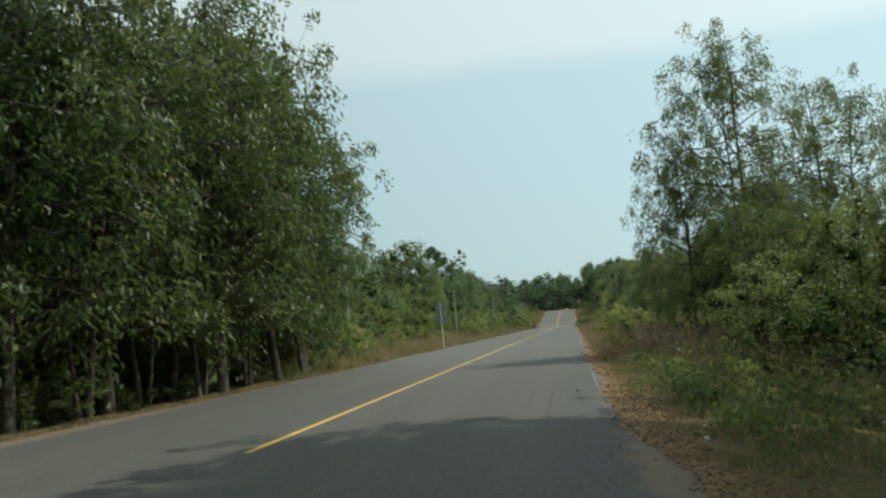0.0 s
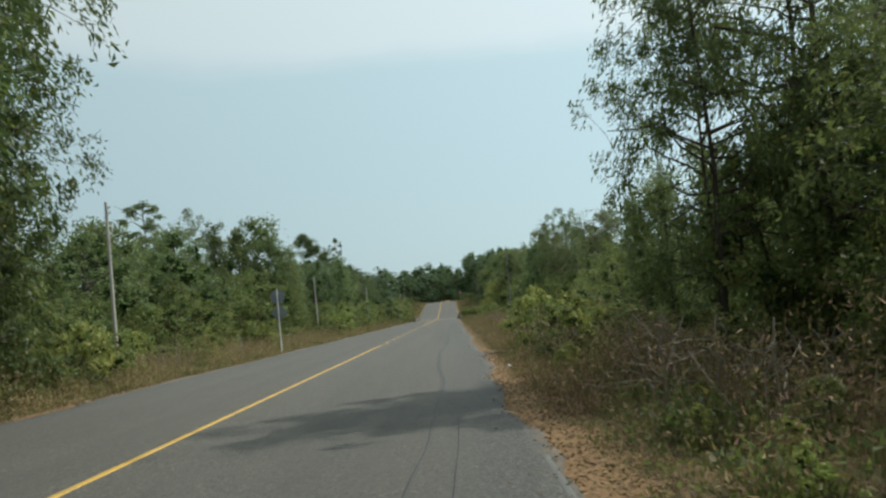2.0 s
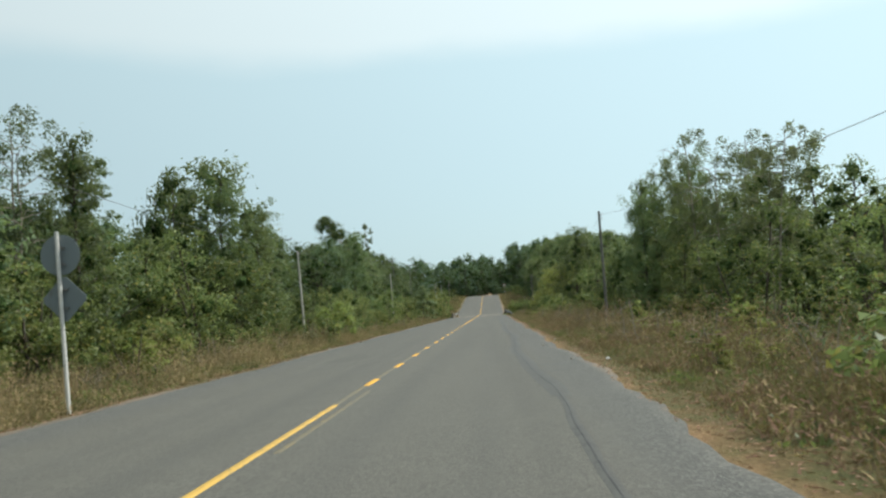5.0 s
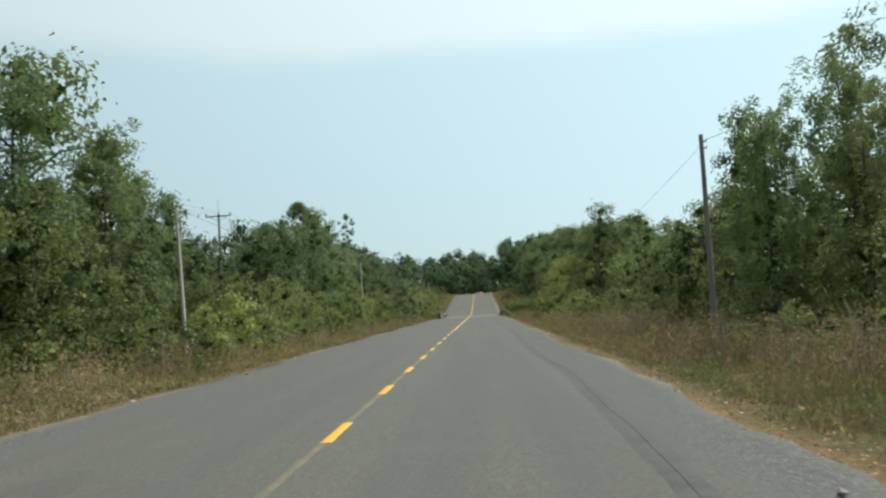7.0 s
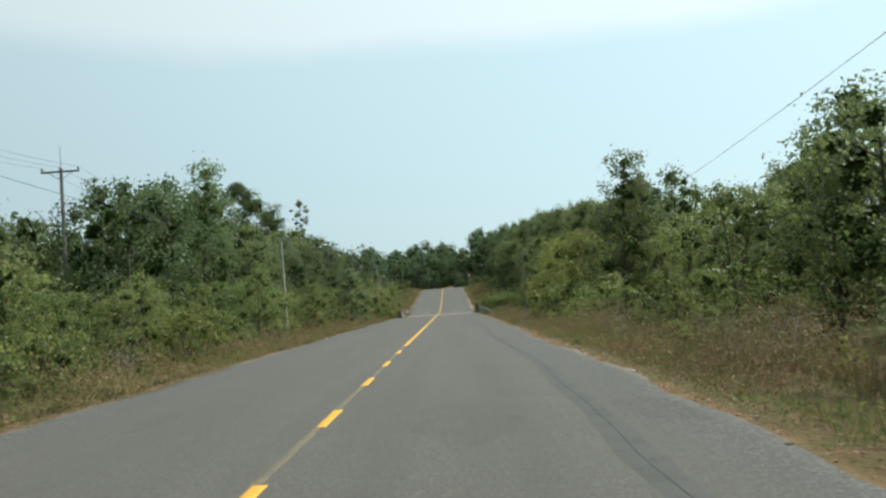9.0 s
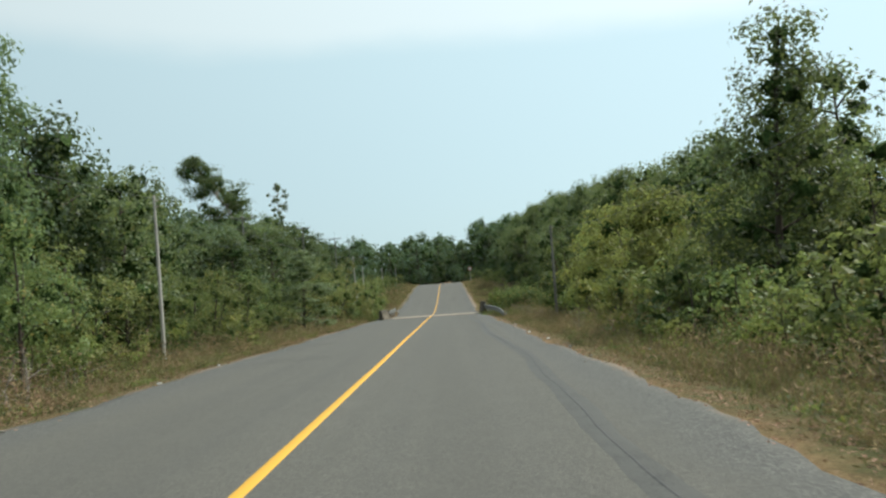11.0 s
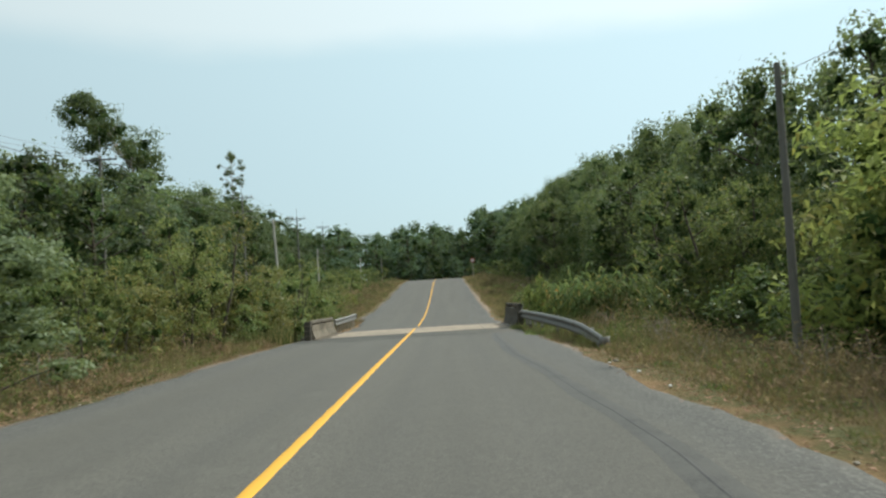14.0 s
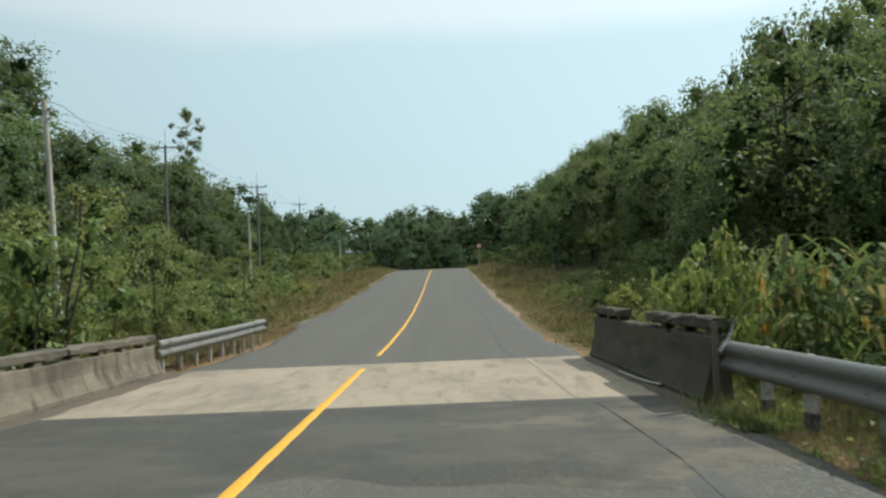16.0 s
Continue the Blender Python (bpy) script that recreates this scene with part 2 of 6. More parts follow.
def ground_material():
    m, n, l, b = material("soil_and_litter", 0.95, 0.15)
    geo = n.new("ShaderNodeNewGeometry")
    sep = n.new("ShaderNodeSeparateXYZ")
    l.new(geo.outputs["Position"], sep.inputs[0])
    ax = maths(n, l, "ABSOLUTE", sep.outputs["X"])
    fine = noise_node(n, l, 16, 5, rough=0.75)
    mid = noise_node(n, l, 1.6, 5)
    tan = ramp(n, l, fine, [(0.28, (0.11, 0.066, 0.036)), (0.52, (0.25, 0.155, 0.082)), (0.75, (0.37, 0.26, 0.15))])
    litter = ramp(n, l, fine, [(0.3, (0.05, 0.038, 0.02)), (0.5, (0.12, 0.085, 0.04)), (0.72, (0.2, 0.15, 0.075))])
    green = ramp(n, l, fine, [(0.3, (0.04, 0.045, 0.018)), (0.55, (0.095, 0.09, 0.036)), (0.75, (0.17, 0.14, 0.07))])
    c = mixed(n, l, step_range(n, l, mid, 0.4, 0.62), litter, green)
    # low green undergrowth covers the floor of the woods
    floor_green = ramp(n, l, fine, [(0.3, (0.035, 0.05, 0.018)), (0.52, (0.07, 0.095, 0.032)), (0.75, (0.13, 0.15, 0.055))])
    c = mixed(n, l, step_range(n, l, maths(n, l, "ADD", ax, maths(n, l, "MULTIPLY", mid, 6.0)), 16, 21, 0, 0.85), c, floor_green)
    e = maths(n, l, "ADD", ax, maths(n, l, "MULTIPLY", noise_node(n, l, 0.9, 5), 1.6))
    e = maths(n, l, "ADD", e, step_range(n, l, sep.outputs["Y"], 38, 58, 0.0, 1.0))
    e = maths(n, l, "ADD", e, step_range(n, l, sep.outputs["X"], -1, 1, 0.45, 0.0))
    c = mixed(n, l, step_range(n, l, e, 6.6, 7.5, 1, 0), c, tan)
    l.new(c, b.inputs["Base Color"])
    bumped(n, l, b, fine, 0.9, 0.05)
    return m


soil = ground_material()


def paint_material(name, colour, worn, hide=0.5):
    m, n, l, b = material(name, 0.7, 0.3)
    f = noise_node(n, l, 28, 5, rough=0.75)
    g = noise_node(n, l, 2.2, 4)
    c = mixed(n, l, step_range(n, l, maths(n, l, "ADD", f, maths(n, l, "MULTIPLY", g, 0.5)), hide + 0.22, hide + 0.42), colour, worn)
    l.new(c, b.inputs["Base Color"])
    bumped(n, l, b, f, 0.4, 0.004)
    return m


paint_yellow = paint_material("paint_yellow", (0.62, 0.33, 0.035), (0.24, 0.18, 0.08), 0.62)
paint_thin = paint_material("paint_thin", (0.52, 0.32, 0.065), (0.2, 0.16, 0.09), 0.52)
paint_old = paint_material("paint_old", (0.225, 0.165, 0.068), (0.11, 0.1, 0.075), 0.36)
paint_white = paint_material("paint_white", (0.22, 0.22, 0.205), (0.11, 0.108, 0.1), 0.26)
tar = paint_material("tar", (0.042, 0.04, 0.037), (0.074, 0.071, 0.065), 0.36)
# dark colour shared by real cracks and painted shadow streaks
shadow_and_crack = paint_material("shadow_and_crack", (0.03, 0.03, 0.03), (0.06, 0.058, 0.056), 0.36)


def concrete_material(name, light, dark, stain, streak=True, dirty=0.0):
    m, n, l, b = material(name, 0.88, 0.25)
    f = noise_node(n, l, 30, 6, rough=0.7)
    g = noise_node(n, l, 1.4, 5)
    s = noise_node(n, l, 3.0, 4, stretch=(1, 1, 0.12) if streak else (1, 0.2, 1))
    c = mixed(n, l, f, dark, light)
    c = mixed(n, l, step_range(n, l, g, 0.45, 0.7, 0, 0.6), c, dark)
    c = mixed(n, l, step_range(n, l, s, 0.5, 0.68, 0, 0.75), c, stain)
    if dirty:
        c = mixed(n, l, step_range(n, l, noise_node(n, l, 0.55, 6, rough=0.72, stretch=(1, 0.45, 1)), 0.42, 0.66, 0, dirty), c, stain)
    l.new(c, b.inputs["Base Color"])
    bumped(n, l, b, f, 0.4, 0.008)
    return m


deck_concrete = concrete_material("deck_concrete", (0.345, 0.285, 0.22), (0.25, 0.208, 0.16), (0.17, 0.146, 0.116), False, 0.75)
deck_stain = concrete_material("deck_stain", (0.29, 0.245, 0.19), (0.235, 0.2, 0.158), (0.19, 0.165, 0.13), False)
old_concrete = concrete_material("old_concrete", (0.27, 0.235, 0.18), (0.13, 0.113, 0.087), (0.042, 0.038, 0.03), True, 0.6)
# dark brown concrete; on the right parapet it includes the shade
dark_concrete = concrete_material("dark_concrete", (0.088, 0.078, 0.063), (0.05, 0.045, 0.036), (0.028, 0.028, 0.02), False)
worn_concrete = concrete_material("worn_concrete", (0.17, 0.15, 0.12), (0.085, 0.075, 0.06), (0.04, 0.037, 0.03), False)
pole_concrete = concrete_material("pole_concrete", (0.46, 0.435, 0.39), (0.32, 0.305, 0.275), (0.2, 0.187, 0.167))
# the pole concrete again, darkened for poles seen on their shaded side
pole_backlit = concrete_material("pole_backlit", (0.19, 0.185, 0.168), (0.12, 0.115, 0.103), (0.07, 0.067, 0.06))


def metal_material(name, light, dark, rust):
    m, n, l, b = material(name, 0.5, 0.5)
    b.inputs["Metallic"].default_value = 0.2
    f = noise_node(n, l, 6, 5)
    g = noise_node(n, l, 2.0, 4, stretch=(1, 1, 0.4))
    c = mixed(n, l, f, dark, light)
    c = mixed(n, l, step_range(n, l, g, 0.56, 0.7, 0, 0.8), c, rust)
    l.new(c, b.inputs["Base Color"])
    l.new(step_range(n, l, f, 0.3, 0.7, 0.6, 0.8), b.inputs["Roughness"])
    return m


galvanised = metal_material("galvanised", (0.22, 0.22, 0.21), (0.13, 0.13, 0.125), (0.12, 0.1, 0.08))
galvanised_pale = paint_material("galvanised_pale", (0.6, 0.59, 0.56), (0.4, 0.39, 0.37), 0.5)
sign_back_metal = metal_material("sign_back_metal", (0.2, 0.235, 0.25), (0.15, 0.178, 0.19), (0.13, 0.14, 0.135))
black_paint = paint_material("black_paint", (0.05, 0.048, 0.045), (0.15, 0.14, 0.125), 0.45)
post_white = paint_material("post_white", (0.42, 0.41, 0.385), (0.18, 0.17, 0.15), 0.42)
red_paint = paint_material("red_paint", (0.45, 0.05, 0.04), (0.3, 0.12, 0.1), 0.6)
porcelain = paint_material("porcelain", (0.32, 0.27, 0.23), (0.2, 0.16, 0.13), 0.5)
wire_metal = material("wire_metal", 0.6, 0.4)[0]
wire_metal.node_tree.nodes["Principled BSDF"].inputs["Base Color"].default_value = (0.09, 0.09, 0.09, 1)
plastic_white = paint_material("plastic_white", (0.58, 0.58, 0.57), (0.36, 0.34, 0.31), 0.5)
stone = concrete_material("stone", (0.34, 0.31, 0.27), (0.2, 0.18, 0.15), (0.12, 0.1, 0.08))

# ---- building helpers ----
rng = np.random.default_rng(11)


def mesh_of(name, verts, faces, mat, smooth=False):
    """A mesh from arrays; all faces have the same number of corners."""
    verts = np.asarray(verts, np.float32)
    faces = np.asarray(faces, np.int32)
    k = faces.shape[1]
    me = bpy.data.meshes.new(name)
    me.vertices.add(len(verts))
    me.vertices.foreach_set("co", verts.ravel())
    me.loops.add(faces.size)
    me.loops.foreach_set("vertex_index", faces.ravel())
    me.polygons.add(len(faces))
    me.polygons.foreach_set("loop_start", np.arange(len(faces), dtype=np.int32) * k)
    if smooth:
        me.polygons.foreach_set("use_smooth", np.ones(len(faces), bool))
    me.update(calc_edges=True)
    me.materials.append(mat)
    return me


def part_mesh(name, me, parent, label=""):
    ob = new(name, me)
    ob.parent = parent
    return tagged(ob, label=label) if label else ob


def part(name, bm, mat, parent, label="", smooth=False):
    me = bpy.data.meshes.new(name)
    bm.normal_update()
    for f in bm.faces:
        f.smooth = smooth
    bm.to_mesh(me)
    bm.free()
    me.materials.append(mat)
    ob = new(name, me)
    if parent:
        ob.parent = parent
    return tagged(ob, label=label) if label else ob


def box_bm(cx, cy, cz, sx, sy, sz, bevel=0.0, bm=None):
    bm = bm or bmesh.new()
    r = bmesh.ops.create_cube(bm, size=1)
    for v in r["verts"]:
        v.co = Vector((cx + v.co.x * sx, cy + v.co.y * sy, cz + v.co.z * sz))
    if bevel:
        es = list({e for v in r["verts"] for e in v.link_edges})
        bmesh.ops.bevel(bm, geom=es, offset=bevel, segments=2, affect="EDGES", clamp_overlap=True)
    return bm


def tube(points, radii, sides=6):
    """Verts and quads of a tapered tube along a polyline."""
    p = np.asarray(points, float)
    d = np.gradient(p, axis=0)
    d /= np.linalg.norm(d, axis=1, keepdims=True) + 1e-9
    ref = np.where(np.abs(d[:, 2:3]) > 0.9, np.array([[1.0, 0, 0]]), np.array([[0, 0, 1.0]]))
    u = np.cross(d, ref)
    u /= np.linalg.norm(u, axis=1, keepdims=True) + 1e-9
    w = np.cross(d, u)
    a = np.linspace(0, 2 * np.pi, sides, endpoint=False)
    ring = u[:, None] * np.cos(a)[None, :, None] + w[:, None] * np.sin(a)[None, :, None]
    v = p[:, None] + ring * np.asarray(radii, float)[:, None, None]
    n = len(p)
    i, j = np.meshgrid(np.arange(n - 1), np.arange(sides), indexing="ij")
    f = np.stack([i * sides + j, i * sides + (j + 1) % sides, (i + 1) * sides + (j + 1) % sides, (i + 1) * sides + j], -1).reshape(-1, 4)
    return v.reshape(-1, 3), f


def joined(pieces):
    vs, fs, k = [], [], 0
    for v, f in pieces:
        vs.append(v)
        fs.append(np.asarray(f) + k)
        k += len(v)
    return np.concatenate(vs), np.concatenate(fs)


def leaf_tris(centres, along, length, width, g, fold=0.25, face=None, blade=False):
    """One pointed leaf for each centre, pointing along; blade: with two sides that meet at tip and stalk."""
    n = len(centres)
    along = along / (np.linalg.norm(along, axis=1, keepdims=True) + 1e-9)
    side = np.cross(along, g.normal(size=(n, 3)) if face is None else face)
    side /= np.linalg.norm(side, axis=1, keepdims=True) + 1e-9
    nor = np.cross(along, side)
    L = (length * g.uniform(0.65, 1.3, n))[:, None]
    W = (width * g.uniform(0.7, 1.25, n))[:, None]
    if blade:
        bend = g.normal(0, 0.12, (n, 1))
        a = centres - along * L * 0.5
        b = centres - along * L * 0.08 + side * (W * 0.5 + L * bend) + nor * W * fold
        c = centres + along * L * 0.5
        d = centres - along * L * 0.02 - side * (W * 0.5 - L * bend) + nor * W * fold
        k = 4 * np.arange(n)[:, None]
        return np.stack([a, b, c, d], 1).reshape(-1, 3), np.concatenate([k + np.array([[0, 1, 2]]), k + np.array([[0, 2, 3]])])
    a = centres - along * L * 0.4 + side * W * 0.55 + nor * W * fold
    b = centres - along * L * 0.22 - side * W * 0.55
    c = centres + along * L * 0.6
    return np.stack([a, b, c], 1).reshape(-1, 3), np.arange(3 * n).reshape(-1, 3)


# ---- ground and road levels ----


def road_z(y):
    """Down a steady 3 percent slope to the bridge, level past it, then up to a crest."""
    ys = [-400, 0, 206.5, 213, 222, 232, 245, 258, 272, 288, 305, 322, 345, 380, 700]
    zs = [6.0, 0.0, -6.30, -6.47, -6.58, -6.55, -6.28, -5.85, -5.25, -4.62, -4.15, -4.05, -4.4, -5.4, -12]
    return np.interp(y, ys, zs)


def smooth01(v, lo, hi):
    t = np.clip((v - lo) / (hi - lo), 0, 1)
    return t * t * (3 - 2 * t)


def ground_z(x, y):
    x, y = np.asarray(x, float), np.asarray(y, float)
    ax = np.abs(x)
    z = road_z(y) - 0.05
    z = z - 0.12 * smooth01(ax, 5.7, 7.2) - 0.55 * smooth01(ax, 7.5, 11)
    # rises into the woods
    z = z + np.where(x > 0, 2.6 * smooth01(ax, 13, 30) * smooth01(y, 120, 230), 0.0)
    z = z + np.where(x < 0, 3.0 * smooth01(ax, 18, 45) * smooth01(y, 120, 240) + 1.25 * smooth01(ax, 7, 16) * smooth01(y, 225, 260), 0.0)
    z = z + np.where(x > 0, 1.2 * smooth01(ax, 7, 14) * smooth01(y, 235, 270), 0.0)
    # stream bed under the bridge
    dip = np.exp(-(((y - 202.3) / 2.6) ** 4))
    z = z - 1.9 * dip
    bump = 0.10 * np.sin(x * 1.7 + y * 0.6) * np.sin(y * 1.1 - x * 0.5) + 0.06 * np.sin(x * 4.1) * np.cos(y * 3.3)
    return z + bump * smooth01(ax, 5.8, 8)


def grid_mesh(name, xs, ys, zfun, mat):
    X, Y = np.meshgrid(xs, ys)
    Z = zfun(X, Y)
    v = np.stack([X, Y, Z], -1).reshape(-1, 3)
    nx, ny = len(xs), len(ys)
    i, j = np.meshgrid(np.arange(ny - 1), np.arange(nx - 1), indexing="ij")
    f = np.stack([i * nx + j, i * nx + j + 1, (i + 1) * nx + j + 1, (i + 1) * nx + j], -1).reshape(-1, 4)
    return mesh_of(name, v, f, mat, True)


half = np.concatenate([np.arange(0, 5, 1.0), np.arange(5, 12, 0.35), np.arange(12, 40, 2.0), [45, 60, 80, 120, 200, 400, 900, 2500]])
gx = np.concatenate([-half[:0:-1], half])
gy = np.concatenate([[-2500, -900, -300, -120, -60], np.arange(-40, 196, 1.0), np.arange(196, 210, 0.5), np.arange(210, 330, 1.5), np.arange(330, 460, 8.0), [480, 600, 900, 1600, 3000]])
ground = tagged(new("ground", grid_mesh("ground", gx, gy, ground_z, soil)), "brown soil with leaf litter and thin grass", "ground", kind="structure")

edge_l = lambda y: -5.45 - 0.16 * np.sin(y * 0.31) - 0.10 * np.sin(y * 1.13 + 1) - 0.05 * np.sin(y * 3.7) - 0.9 * smooth01(-y, -24, -12) + 1.25 * (np.asarray(y) > 206) * (1 - smooth01(y, 209, 230))
edge_r = lambda y: 5.3 + 0.14 * np.sin(y * 0.27 + 2) + 0.10 * np.sin(y * 0.97) + 0.05 * np.sin(y * 4.1) + 0.6 * smooth01(-y, -16, -8) - 0.3 * (np.asarray(y) > 206) * (1 - smooth01(y, 209, 220)) + 0.5 * smooth01(y, 214, 240) * (1 - smooth01(y, 250, 285))


def road_piece(y0, y1, name, label):
    ys = np.arange(y0, y1 + 0.01, (y1 - y0) / max(2, round((y1 - y0) / 0.8)))
    ss = np.array([0, 0.004, 0.03, 0.15, 0.3, 0.42, 0.5, 0.58, 0.7, 0.85, 0.97, 0.996, 1.0])
    v = []
    for y in ys:
        l, r = edge_l(y), edge_r(y)
        x = l + (r - l) * ss
        z = road_z(y) + 0.0 * x
        z[0] -= 0.09
        z[-1] -= 0.09
        v.append(np.stack([x, np.full_like(x, y), z], -1))
    v = np.concatenate(v)
    nx, ny = len(ss), len(ys)
    i, j = np.meshgrid(np.arange(ny - 1), np.arange(nx - 1), indexing="ij")
    f = np.stack([i * nx + j, i * nx + j + 1, (i + 1) * nx + j + 1, (i + 1) * nx + j], -1).reshape(-1, 4)
    return tagged(new(name, mesh_of(name, v, f, asphalt, True)), label, "road", kind="structure")


road = road_piece(-40, 199.5, "road", "worn grey asphalt road with gravelly shoulders")
road_beyond = road_piece(206.5, 420, "road_beyond", "worn grey asphalt road climbing to a crest")


def strip(name, y0, y1, xc, width, mat, label, wob=0.0, lift=0.004, step=0.6, category="road marking"):
    ys = np.linspace(y0, y1, max(2, int((y1 - y0) / step) + 1))
    x = xc + wob * (0.75 * np.sin(ys * 0.23) + 0.2 * np.sin(ys * 0.71 + 1) + 0.05 * np.sin(ys * 2.1))
    w = width * (1 + 0.08 * np.sin(ys * 5.1) + (0.12 * np.sin(ys * 1.1) if wob > 0.05 else 0))
    z = road_z(ys)
    rows = np.stack([np.stack([x + s * w / 2, ys, z + (lift if abs(s) < 1 else 0.0008)], -1) for s in (-1, -0.9, 0.9, 1)], 1)
    v = rows.reshape(-1, 3)
    n = len(ys)
    i, j = np.meshgrid(np.arange(n - 1), np.arange(3), indexing="ij")
    f = np.stack([i * 4 + j, i * 4 + j + 1, (i + 1) * 4 + j + 1, (i + 1) * 4 + j], -1).reshape(-1, 4)
    ob = new(name, mesh_of(name, v, f, mat, False))
    return tagged(ob, label, category, kind="structure")


strip("centre_line", 10.6, 62.7, 0.0, 0.12, paint_thin, "solid yellow painted centre line", lift=0.006)
for y in (66.1, 71.4, 76.5, 81.5, 86.9, 92.0, 97.0, 102.0, 107.1, 112.4, 117.3, 122.4):
    tagged(strip("centre_dash", y, y + 1.7, 0.0, 0.15, paint_yellow, "short yellow painted centre dash", lift=0.007), group="centre dashes")
strip("centre_line", 127.0, 205.4, 0.0, 0.15, paint_yellow, "solid yellow painted centre line", wob=0.008, lift=0.006)
strip("centre_line", 208.8, 345, 0.05, 0.12, paint_yellow, "solid yellow painted centre line", wob=0.008, lift=0.006)
strip("old_centre_line", 52, 140, -0.03, 0.11, paint_old, "faded old yellow line under the new dashes", wob=0.02, lift=0.003)
strip("old_centre_line", 58, 65, 0.24, 0.09, paint_old, "faded second yellow line beside the dashes", wob=0.02, lift=0.003)
strip("old_centre_line", 98, 103, 0.24, 0.05, paint_old, "faded second yellow line beside the dashes", wob=0.02, lift=0.003)
strip("edge_line", 17, 26.5, 5.2, 0.08, paint_white, "worn white painted edge line", lift=0.004)
strip("tar_seam", 33, 62, 3.82, 0.15, tar, "dark tar seam along the asphalt lane", wob=0.2, lift=0.0025, category="road seam")
strip("tar_seam", 62, 199.4, 3.82, 0.38, tar, "dark tar seam along the asphalt lane", wob=0.2, lift=0.0025, category="road seam")
strip("tar_seam", 14, 199.4, 3.83, 0.04, shadow_and_crack, "thin dark crack along the tar seam", wob=0.2, lift=0.004, category="road seam")
strip("tar_seam", 12, 30, 4.25, 0.025, shadow_and_crack, "thin dark crack along the asphalt lane", wob=0.1, lift=0.004, category="road seam")
strip("tar_seam", 206.6, 270, 3.7, 0.16, tar, "dark tar seam along the asphalt lane", wob=0.3, lift=0.003, category="road seam")


def road_dark_area(x, y, rx, ry, mat, label, seed):
    g = np.random.default_rng(seed)
    a = np.linspace(0, 2 * np.pi, 28, endpoint=False)
    r = 1 + 0.18 * np.sin(a * 2 + g.uniform(0, 6)) + 0.12 * np.sin(a * 5 + g.uniform(0, 6)) + g.normal(0, 0.05, 28)
    px, py = x + rx * r * np.cos(a), y + ry * r * np.sin(a)
    outer = np.stack([px, py, road_z(py) + 0.0006], -1)
    ix, iy = x + rx * r * 0.93 * np.cos(a), y + ry * r * 0.93 * np.sin(a)
    inner = np.stack([ix, iy, road_z(iy) + 0.003], -1)
    bm = bmesh.new()
    o = [bm.verts.new(p) for p in outer]
    i_ = [bm.verts.new(p) for p in inner]
    bm.faces.new(i_)
    for k in range(28):
        bm.faces.new((o[k], o[(k + 1) % 28], i_[(k + 1) % 28], i_[k]))
    return tagged(part("road_dark_area", bm, mat, None), label, "road patch", kind="structure")


# the first two are cast tree shadows, laid on the road as dark streaks
for k, (x, y, rx, ry) in enumerate([(4.6, 68.8, 0.75, 0.16), (4.2, 67.0, 0.5, 0.14), (2.0, 107, 0.8, 1.6), (4.6, 107, 0.5, 1.2), (-3.2, 147, 1.0, 1.6), (2.7, 193.6, 0.5, 0.9), (-2.6, 78, 0.7, 2.0), (-3.0, 109, 0.3, 1.0), (-4.0, 156.6, 0.9, 1.3), (-4.4, 153.4, 0.4, 0.9)]):
    road_dark_area(x, y, rx, ry, asphalt_worn if ry > 0.5 else shadow_and_crack, "dark patched spots and painted shadow streaks on the asphalt", 40 + k)

# newer dark asphalt in front of the bridge
v, nx = [], 23
ys = np.linspace(0, 1, 11)
for u in ys:
    x = np.linspace(-5.0, 5.1, nx)
    front = 194.7 + 0.35 * np.sin(x * 1.3 + 0.6) + 0.2 * np.sin(x * 3.1)
    y = front + (199.41 - front) * u
    v.append(np.stack([x, y, road_z(y) + (0.004 if u > 0.05 else 0.001)], -1))
i, j = np.meshgrid(np.arange(len(ys) - 1), np.arange(nx - 1), indexing="ij")
f = np.stack([i * nx + j, i * nx + j + 1, (i + 1) * nx + j + 1, (i + 1) * nx + j], -1).reshape(-1, 4)
tagged(new("road_dark_area", mesh_of("road_dark_area", np.concatenate(v), f, asphalt_new)), "newer dark asphalt laid up to the bridge", "road patch", kind="structure")


# ---- bridge ----
def bridge():
    root = tagged(new("bridge"), "short concrete bridge with pale worn deck", "bridge")
    root.location = (0, 199.5, float(road_z(199.5)))
    slope = math.atan2(float(road_z(206.5) - road_z(199.5)), 7.0)
    root.rotation_euler = (slope, 0, 0)
    part("deck", box_bm(0.25, 3.5, -0.147, 11.0, 7.02, 0.30, 0.01), deck_concrete, root, "pale sandy concrete deck")
    for x in (-5.3, 5.8):
        part("kerb", box_bm(x * 0.963, 3.0, 0.05, 0.36, 8.4, 0.10, 0.02), old_concrete if x < 0 else dark_concrete, root)
    return root


bridge()
strip("deck_seam", 199.7, 206.3, 3.75, 0.13, deck_stain, "faint dark seam across the bridge deck", wob=0.06, lift=0.009, category="road seam")


def worn_bar(rings):
    """A solid from rings of points set one behind another."""
    bm = bmesh.new()
    vs = [[bm.verts.new(p) for p in ring] for ring in rings]
    k = len(vs[0])
    for a, b in zip(vs[:-1], vs[1:]):
        for q in range(k):
            bm.faces.new((a[q], b[q], b[(q + 1) % k], a[(q + 1) % k]))
    bm.faces.new(vs[0][::-1]), bm.faces.new(vs[-1])
    bmesh.ops.recalc_face_normals(bm, faces=bm.faces)
    return bm


